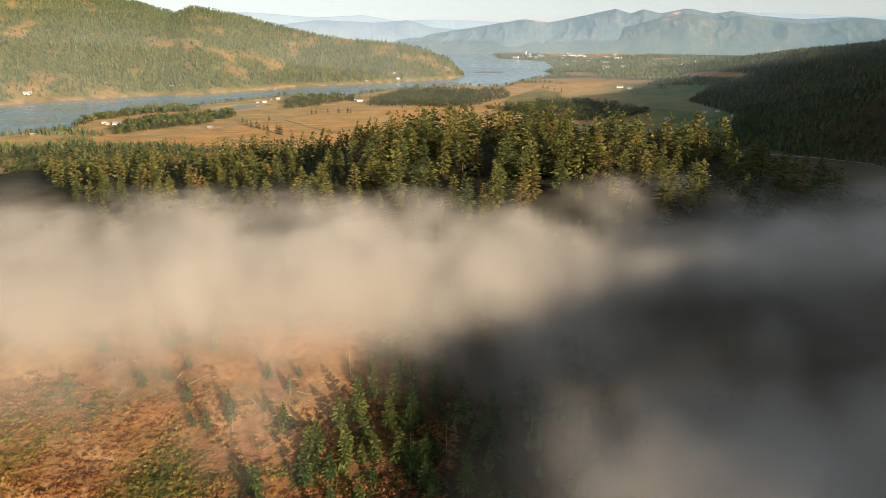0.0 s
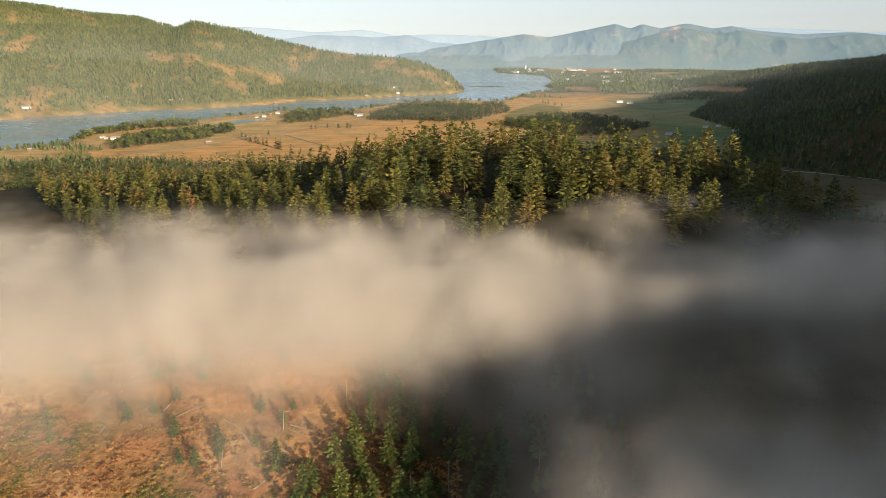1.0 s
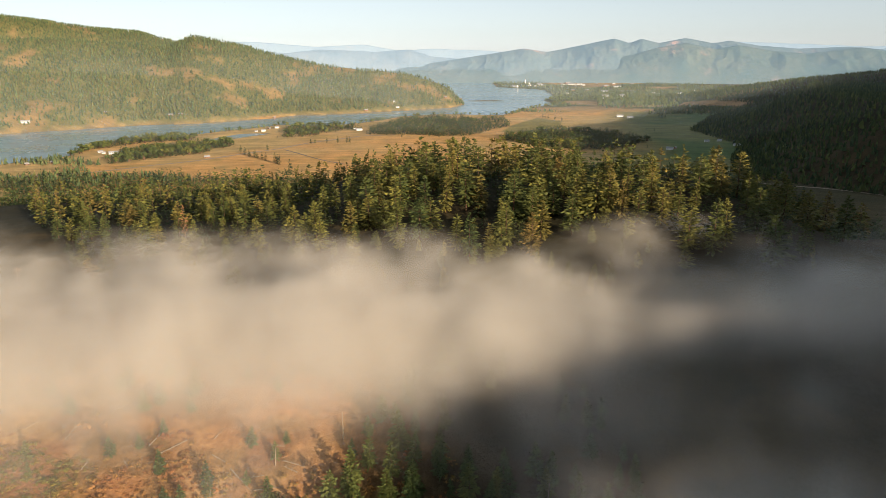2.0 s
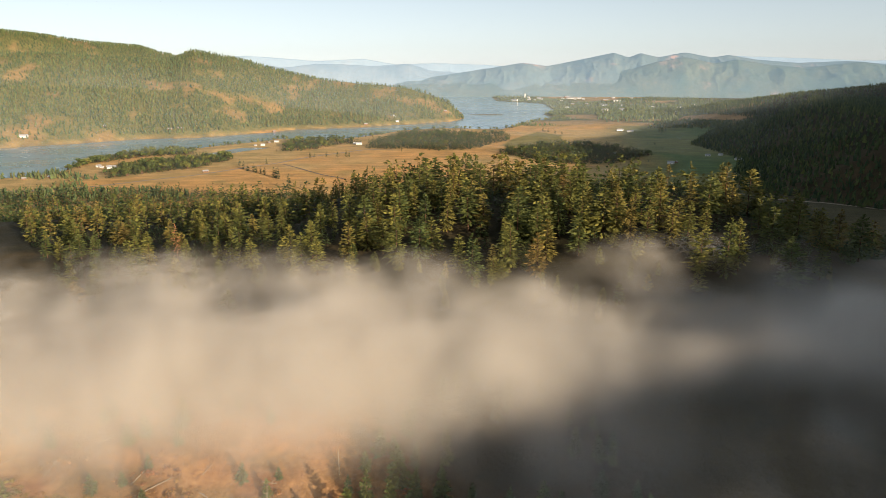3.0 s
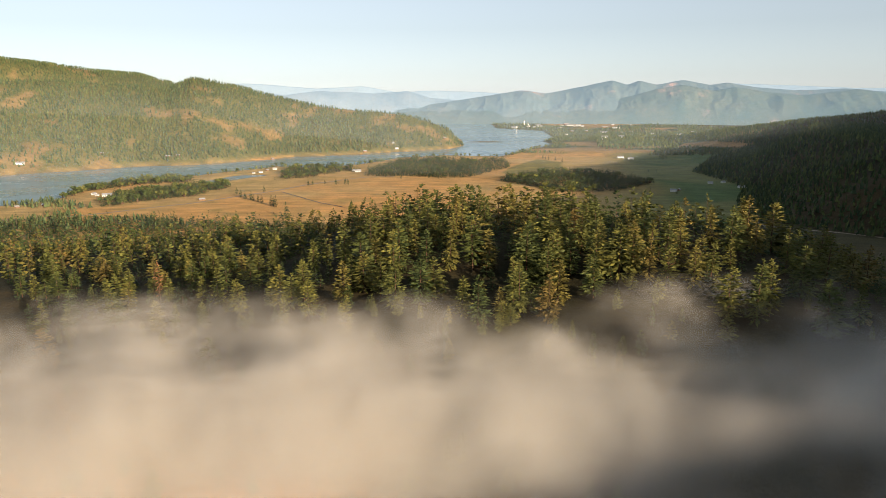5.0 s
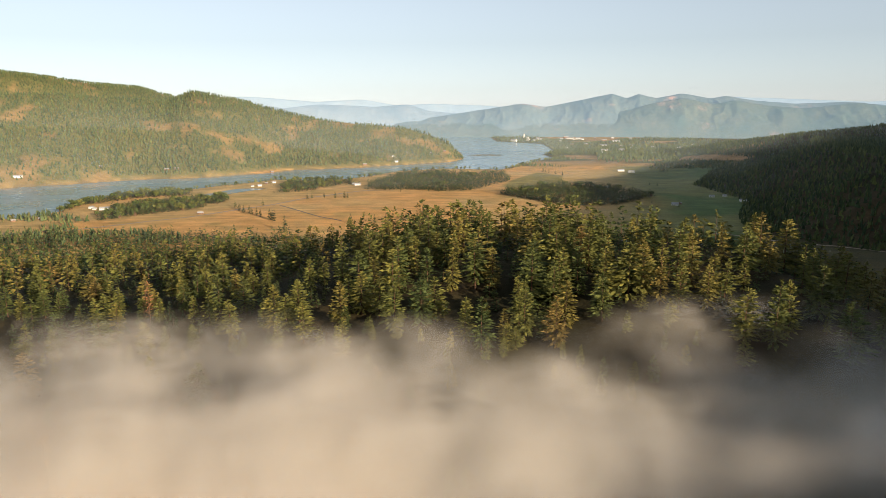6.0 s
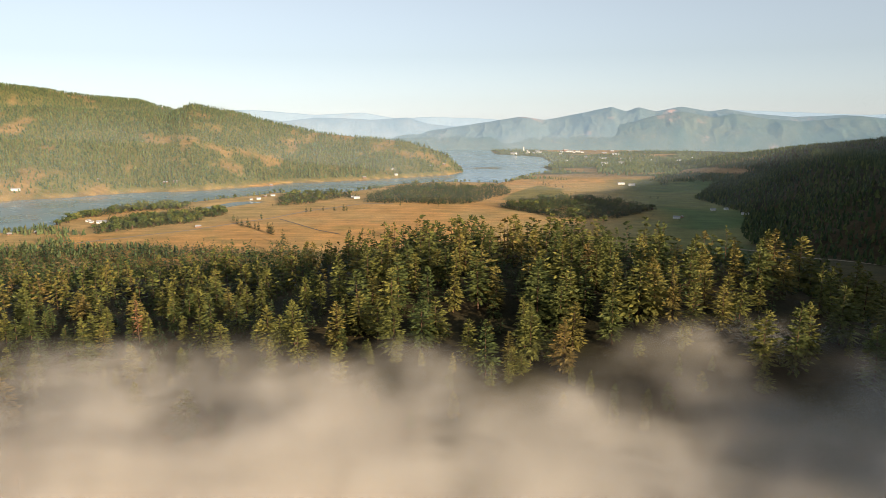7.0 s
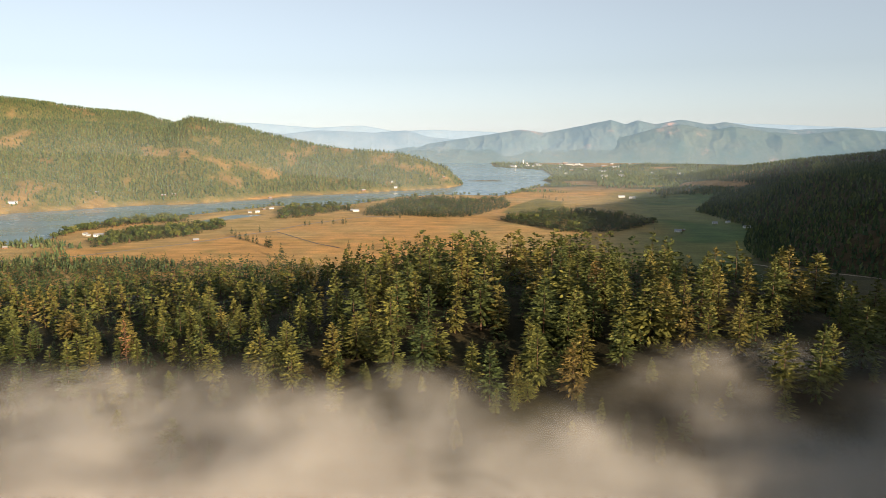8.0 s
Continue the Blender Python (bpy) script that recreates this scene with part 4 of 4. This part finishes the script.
rust_tree(-42, 197.5, 8.5, 0.20, 303, "small dead fir with bright red needles")
rust_tree(-19, 199, 8.0, 0.17, 304, "short dead fir with orange-brown needles")
rust_tree(56.5, 366, 12.0, 0.19, 305, "conifer with a reddish dying top")


def bare_snag(x, y, tall, lean, turn, seed):
    """A standing dead stem with stubs of branches."""
    g = np.random.RandomState(seed)
    top = new("snag")
    top.matrix_basis = pose(x, y, height_at(x, y), lean, 0, turn)
    stem = one_tube("stem", (0, 0, -0.5), (0, 0, tall), 0.2, 0.07, PALE_WOOD, top, 7)
    for _ in range(6):
        z, a = g.uniform(0.35, 0.95) * tall, g.uniform(0, 6.28)
        l = g.uniform(0.5, 1.3)
        one_tube("branch_stub", (0, 0, z), (l * math.cos(a), l * math.sin(a), z + 0.3 * l), 0.05, 0.02, PALE_WOOD, stem, 4)
    tagged(top, "bare bleached dead tree stem on the slope", "dead tree", "bare dead stems")


for n, (x, y, tall, lean, turn) in enumerate([(-97.9, 208, 8, 14, 60), (-33, 204, 10, 2, 0), (-21, 207, 12, 1, 30), (-82, 226, 7, 4, 100), (-62, 240, 12, 2, 10), (8, 214, 11, 2, 60)]):
    bare_snag(x, y, tall, lean, turn, 400 + n)


def fallen_log(x, y, turn, long, thick, seed):
    """A bleached trunk on the ground with its broken branches."""
    g = np.random.RandomState(seed)
    top = new("fallen_log")
    c, s = math.cos(radians(turn)), math.sin(radians(turn))
    za, zb = height_at(x, y), height_at(x + c * long, y + s * long)
    a, b = Vector((0, 0, thick * 0.8)), Vector((c * long, s * long, zb - za + thick * 0.6))
    top.matrix_basis = pose(x, y, za)
    stem = one_tube("stem", a, b, thick, thick * 0.4, PALE_WOOD, top, 8)
    for _ in range(g.randint(5, 10)):
        p = a.lerp(b, g.uniform(0.35, 1.0))
        l = g.uniform(0.6, 2.0)
        q = p + Vector((g.uniform(-1, 1) * l, g.uniform(-1, 1) * l, g.uniform(0.1, 0.9) * l))
        one_tube("branch", p, q, 0.06, 0.02, PALE_WOOD, stem, 4)
    tagged(top, "bleached fallen tree trunk on the rusty slope", "log", "fallen trunks")


logs = np.random.RandomState(12)
for n, (x, y, turn, long) in enumerate([(-96, 222, -35, 12), (-92, 219, 20, 8), (-86, 216, 15, 9), (-121, 224, 40, 9), (-118, 221, 10, 7), (-126, 226, 70, 8), (-104, 226, -20, 7), (-80, 228, -10, 8), (-74, 224, 160, 6)]
                                       + [(logs.uniform(-190, -80), logs.uniform(196, 240), logs.uniform(0, 180), logs.uniform(3, 7)) for _ in range(12)]):
    fallen_log(x, y, turn, long, 0.13 + 0.012 * long, 500 + n)


def shrub(seed):
    """A low ragged bush: leaf tufts round a few uneven stems."""
    g = np.random.RandomState(seed)
    verts, tris = [], []
    lobes = [(g.uniform(-0.6, 0.6), g.uniform(-0.6, 0.6), g.uniform(0.25, 0.6)) for _ in range(4)]
    for n in range(84):
        cx, cy, size = lobes[n % 4]
        d = g.normal(size=3)
        d[2] = abs(d[2])
        d /= np.linalg.norm(d)
        p = np.array([cx, cy, 0.0]) + d * size * g.uniform(0.4, 1.1)
        u = np.cross(d, g.normal(size=3))
        u /= np.linalg.norm(u) + 1e-9
        w = np.cross(d, u)
        k = g.uniform(0.07, 0.15)
        b = len(verts)
        verts += [p + u * k, p + w * k * 0.8 - u * k * 0.4, p - w * k * 0.8 - u * k * 0.4]
        tris.append((b, b + 1, b + 2))
    return np.array(verts), np.array(tris), np.zeros(len(tris))


# x, y, radius and hue of patches of like shrubs
PATCHES = [(-111, 186, 13, 0.10), (-89, 194, 8, 0.55), (-142, 180, 13, 0.92), (-24, 195, 12, 0.62), (-36, 191, 7, 0.85), (-71, 231, 7, 0.75), (-106, 213, 11, 0.70), (-166, 198, 10, 0.30), (-128, 205, 9, 0.85), (-126, 182, 7, 0.30), (-11, 203, 7, 0.25)]


def slope_shrubs():
    bushes = [shrub(600 + k) for k in range(8)]
    x, y = scatter(-230, -20, 150, 240, 1.9, 0.6)
    n = 0.5 * rough_noise(x, y, 30, 3, 2) + 0.5 * rough_noise(x, y, 9, 3, 9)
    n += 0.16 * smooth((206 - y) / 30) - 0.10 * smooth((y - 212) / 20)
    for px, py, wide, _ in PATCHES:
        n += 0.2 * np.exp(-(((x - px) ** 2 + (y - py) ** 2) / wide**2))
    ok = RNG.rand(len(x)) < np.clip((n - 0.44) * 5.0, 0.03, 0.97)
    s = spots_on(x[ok], y[ok], 1.0, 1.9, (1.0, 1.5))
    s[:, 4] *= 0.6 + 1.7 * RNG.rand(len(s)) ** 2
    x, y = scatter(-125, 20, 160, 199, 1.5, 0.6)
    ok = (rough_noise(x, y, 18, 3, 7) > 0.56) & (RNG.rand(len(x)) < 0.7)
    lush = spots_on(x[ok], y[ok], 0.9, 2.0, (1.0, 1.5))
    stand("shrubs", bushes, lush, [BROADLEAF], "lush yellow-green bushes at the foot of the slope", "shrubs")
    ob = stand("shrubs", bushes, s, [SHRUBS], "mixed yellow-green, ochre and rusty shrubs on the cleared slope", "shrubs")
    # patches of colour follow the ground
    v = np.empty(len(ob.data.vertices) * 3, np.float32)
    ob.data.vertices.foreach_get("co", v)
    v = v.reshape(-1, 3)
    tint = ob.data.attributes["tint"].data
    own = np.empty(len(tint), np.float32)
    tint.foreach_get("value", own)
    patch = rough_noise(v[:, 0], v[:, 1], 30, 2, 13)
    want, weight = 0.42 + 1.5 * (patch - 0.5), np.full(len(v), 0.35)
    want = want * weight
    for px, py, wide, hue in PATCHES:
        k = 2.0 * np.exp(-(((v[:, 0] - px) ** 2 + (v[:, 1] - py) ** 2) / wide**2))
        want, weight = want + k * hue, weight + k
    tint.foreach_set("value", np.clip(want / weight + 0.34 * (own - 0.5), 0, 0.97).astype(np.float32))


slope_shrubs()


# ---- farms, houses and roads ----
def box(bm, x0, x1, y0, y1, z0, z1):
    made = bmesh.ops.create_cube(bm, size=1.0)
    bmesh.ops.transform(bm, matrix=Matrix.Translation(((x0 + x1) / 2, (y0 + y1) / 2, (z0 + z1) / 2)) @ Matrix.Diagonal((x1 - x0, y1 - y0, z1 - z0, 1)), verts=made["verts"])


def gable(bm, long, wide, eave, ridge, over, thick):
    """Two sloping roof slabs that meet at the ridge."""
    for sgn in (-1, 1):
        run = wide / 2 + over
        drop = (ridge - eave) * over / (wide / 2)
        v = [bm.verts.new((u, sgn * w, z)) for u in (-long / 2 - over, long / 2 + over) for w, z in ((0, ridge), (run, eave - drop), (run, eave - drop + thick), (0, ridge + thick))]
        for f in ((0, 1, 2, 3), (7, 6, 5, 4), (0, 4, 5, 1), (1, 5, 6, 2), (2, 6, 7, 3), (3, 7, 4, 0)):
            bm.faces.new([v[k] for k in f])
    bmesh.ops.recalc_face_normals(bm, faces=bm.faces[:])


def house(x, y, turn, long, wide, eave, walls, roof, name, label, category, windows=3, z=None):
    top = new(name)
    top.matrix_basis = pose(x, y, (height_at(x, y) if z is None else z), 0, 0, turn)
    bm = bmesh.new()
    long, wide, eave = long * 0.82, wide * 0.82, eave * 0.85
    ridge = eave + wide * 0.32
    v = [bm.verts.new(p) for u in (-long / 2, long / 2) for p in ((u, -wide / 2, -1.5), (u, wide / 2, -1.5), (u, wide / 2, eave), (u, 0, ridge - 0.05), (u, -wide / 2, eave))]
    for f in ((4, 3, 2, 1, 0), (5, 6, 7, 8, 9), (0, 1, 6, 5), (1, 2, 7, 6), (2, 3, 8, 7), (3, 4, 9, 8), (4, 0, 5, 9)):
        bm.faces.new([v[k] for k in f])
    bmesh.ops.recalc_face_normals(bm, faces=bm.faces[:])
    part("wall", bm, walls, top)
    bm = bmesh.new()
    gable(bm, long, wide, eave, ridge, 0.5, 0.25)
    part("roof", bm, roof, top)
    for sgn in (-1, 1):
        for k in range(windows):
            u = (k + 0.5) / windows * long - long / 2
            bm = bmesh.new()
            box(bm, u - 0.6, u + 0.6, sgn * wide / 2 - 0.05, sgn * wide / 2 + 0.05, 1.0, 2.2)
            part("window", bm, GLASS_DARK, top, "dark glass window")
    bm = bmesh.new()
    box(bm, long / 2 - 0.05, long / 2 + 0.06, -0.6, 0.6, -0.2, 2.1)
    part("door", bm, BROWN, top, "brown door")
    tagged(top, label, category)


FARM = [  # x, y, turn, length, width, eaves
    (-898, 1506, 25, 24, 11, 5, WHITE, METAL_ROOF, "barn", "long white barn with a pale metal roof beside trees", "barn"),
    (-940, 1524, 70, 12, 8, 4, WHITE, ROOFING, "house", "small white farmhouse with a grey roof near the river", "house"),
    (-925, 1512, 10, 9, 7, 3, WHITE, METAL_ROOF, "shed", "small white shed beside the farm barn", "shed"),
    (-948, 1369, 15, 12, 8, 3.5, BROWN, METAL_ROOF, "house", "brown cottage with a pale roof among riverside trees", "house"),
    (-990, 1345, 40, 10, 7, 3.5, BROWN, ROOFING, "house", "brown cottage with a grey roof among riverside trees", "house"),
    (-453, 2018, 20, 20, 11, 5, WHITE, METAL_ROOF, "barn", "white farm building between the groves", "barn"),
    (-470, 2040, 80, 12, 8, 4, WHITE, ROOFING, "house", "white house between the groves", "house"),
    (-711, 2062, 10, 14, 9, 4, WHITE, METAL_ROOF, "house", "white house on the river bank", "house"),
    (-725, 2036, 60, 10, 7, 3, BROWN, ROOFING, "shed", "brown shed on the river bank", "shed"),
    (-722, 1975, 30, 14, 8, 4, WHITE, METAL_ROOF, "house", "white cottage beside the backwater", "house"),
    (-738, 1962, 0, 9, 6, 3, WHITE, ROOFING, "shed", "white boathouse beside the backwater", "shed"),
    (-750, 1700, 20, 12, 8, 4, BROWN, ROOFING, "house", "brown house in the tree belt", "house"),
    (-665, 1470, 30, 14, 8, 3.5, BROWN, METAL_ROOF, "shed", "brown open shed beside the road", "shed"),
    (345, 1673, -20, 18, 10, 4.5, WHITE, METAL_ROOF, "house", "white farmhouse in the shaded meadow", "house"),
    (360, 1690, 60, 10, 7, 3.5, BROWN, ROOFING, "shed", "dark shed beside the meadow farmhouse", "shed"),
    (464, 1824, 0, 14, 8, 4, WHITE, METAL_ROOF, "house", "pale house at the foot of the dark hill", "house"),
    (498, 1838, 30, 12, 8, 4, WHITE, METAL_ROOF, "house", "pale bungalow at the foot of the dark hill", "house"),
    (519, 1755, 10, 26, 9, 4, WHITE, METAL_ROOF, "barn", "long pale barn at the foot of the dark hill", "barn"),
    (344, 2493, 5, 26, 12, 5, WHITE, METAL_ROOF, "barn", "long white barn on the green meadow", "barn"),
    (372, 2452, 5, 24, 10, 5, WHITE, METAL_ROOF, "barn", "white stable on the green meadow", "barn"),
    (84, 1030, 30, 17, 11, 6, WHITE, METAL_ROOF, "house", "white house with a pale roof beyond the tree tops", "house"),
    (-1432, 1957, 20, 30, 12, 5, WHITE, METAL_ROOF, "house", "long white building on the hillside clearing", "house"),
    (-1290, 2140, 30, 10, 7, 3.5, BROWN, METAL_ROOF, "house", "small waterside cottage under the hill", "house"),
    (-1117, 2218, 20, 16, 8, 4, BROWN, METAL_ROOF, "house", "brown boathouse on the far river bank", "house"),
    (-1090, 2232, 20, 14, 8, 4, BROWN, ROOFING, "house", "brown cottage on the far river bank", "house"),
    (-835, 2400, 40, 12, 8, 4, BROWN, ROOFING, "house", "brown cottage below the wooded hill", "house"),
    (-565, 2640, 30, 16, 9, 4, BROWN, METAL_ROOF, "house", "rusty-roofed house on the far river bank", "house"),
    (-462, 2735, 30, 14, 9, 4, WHITE, METAL_ROOF, "house", "white house on the far river bank", "house"),
    (-350, 2900, 10, 14, 9, 4, BROWN, METAL_ROOF, "house", "grey-roofed brown house by the spit", "house"),
    (-300, 2960, 50, 14, 9, 4, BROWN, ROOFING, "house", "brown house by the spit", "house"),
    (-480, 2778, 10, 14, 9, 4, WHITE, METAL_ROOF, "house", "white house among hillside conifers", "house"),
]
for row in FARM:
    house(*row)


def town():
    """The little town at the head of the lake: houses and a tower among trees."""
    g = np.random.RandomState(33)
    for n in range(52):
        az = radians(g.uniform(-0.8, 9.0))
        r = g.uniform(4120, 4330) if n < 30 else g.uniform(3300, 4000)
        az = az if n < 30 else radians(g.uniform(3.5, 14))
        x, y = r * math.sin(az), r * math.cos(az)
        if inside(RIVER, np.array([x]), np.array([y]))[0][0]:
            continue
        big = g.rand() < 0.25
        house(x, y, g.uniform(-40, 40), g.uniform(28, 55) if big else g.uniform(12, 22), g.uniform(12, 20) if big else 10, g.uniform(6, 10) if big else 5,
              WHITE if g.rand() < 0.75 else BROWN, METAL_ROOF if g.rand() < 0.6 else ROOFING, "town_house", "pale town building at the far end of the lake", "house", 2)
    tower = new("tower")
    tower.matrix_basis = pose(40, 4330, height_at(40, 4330))
    one_tube("shaft", (0, 0, -1), (0, 0, 20), 4, 3.4, WHITE, tower, 10)
    one_tube("cap", (0, 0, 20), (0, 0, 25), 5, 1, ROOFING, tower, 10)
    tagged(tower, "tall pale tower in the distant town", "tower")


town()


def road(name, points, width, mat, label):
    """A strip laid on the ground along a line."""
    pts = np.array(points, float)
    t = np.linspace(0, len(pts) - 1, (len(pts) - 1) * 12 + 1)
    x, y = np.interp(t, range(len(pts)), pts[:, 0]), np.interp(t, range(len(pts)), pts[:, 1])
    for _ in range(6):
        x[1:-1], y[1:-1] = (x[:-2] + 2 * x[1:-1] + x[2:]) / 4, (y[:-2] + 2 * y[1:-1] + y[2:]) / 4
    d = np.stack([np.gradient(x), np.gradient(y)], 1)
    d /= np.linalg.norm(d, axis=1, keepdims=True)
    off = np.array([-1, -0.5, 0, 0.5, 1]) * width / 2
    vx, vy = x[:, None] - d[:, 1:2] * off, y[:, None] + d[:, :1] * off
    z = land(vx, vy).reshape(vx.shape).max(1, keepdims=True) + 0.35 + 0 * vx
    n, m = vx.shape
    k = (np.arange(n - 1)[:, None] * m + np.arange(m - 1)).ravel()
    me = array_mesh(name, np.stack([vx.ravel(), vy.ravel(), z.ravel()], 1), np.stack([k, k + 1, k + m + 1, k + m], 1), [mat], smooth=True)
    tagged(new(name, me), label, "road", kind="structure")


road("road", [(-1010, 1190), (-900, 1215), (-810, 1263), (-776, 1301), (-727, 1367), (-668, 1427), (-604, 1538), (-555, 1619), (-523, 1717), (-410, 1891), (-330, 1905)], 9, GRAVEL, "pale gravel road between the fields and the river trees")
road("road", [(330, 1322), (392, 1295), (426, 1251), (485, 1229), (538, 1187), (620, 1100)], 6, GRAVEL, "pale road along the shaded foot of the hill")
road("track", [(-539, 1603), (-470, 1525), (-407, 1455), (-348, 1405)], 4, ASPHALT, "thin dark ditch line across the dry field")


def lone_trees():
    mould = tree_thing(700, 1.0, 0.21, "field_tree", DARK_SHADED_NEEDLES, "dark conifer standing alone in the dry field", "tree", boughs=100, size=1.2, bare=0.04, power=0.75)
    mould.matrix_basis = pose(-420, 1279, height_at(-420, 1279)) @ Matrix.Diagonal((30, 30, 30, 1))
    tagged(mould, group="trees in the dry fields")
    g = np.random.RandomState(8)
    places = [(-305, 1864, 14), (-351, 1896, 12), (-236, 1893, 10), (-207, 1871, 11), (-509, 1718, 15), (-500, 1726, 13), (-474, 1741, 14), (-447, 1743, 16), (-425, 1748, 18), (-417, 1745, 15),
              (-479, 1394, 24), (-486, 1404, 20), (-494, 1412, 22), (-526, 1445, 17), (-540, 1462, 16), (-554, 1472, 15), (-566, 1490, 18), (-580, 1493, 16), (-600, 1520, 17), (-629, 1569, 15), (-577, 1600, 16),
              (83, 2450, 16), (100, 2420, 14), (120, 2380, 15), (140, 2345, 14), (90, 2434, 12), (345, 1640, 9), (300, 1705, 8), (380, 2060, 9), (362, 2075, 8), (470, 2470, 18), (480, 2476, 20), (492, 2480, 17)]
    places += [(-330 + 26 * k + g.uniform(-9, 9), 1372 + 8 * g.uniform(-1, 1) + 10 * k, g.uniform(12, 20)) for k in range(7)]
    for x, y, tall in places:
        ob = copy_thing(mould, Matrix())
        ob.matrix_basis = pose(x, y, height_at(x, y), 0, 0, g.uniform(0, 360)) @ Matrix.Diagonal((tall * g.uniform(1, 1.6), tall * g.uniform(1, 1.6), tall, 1))


lone_trees()
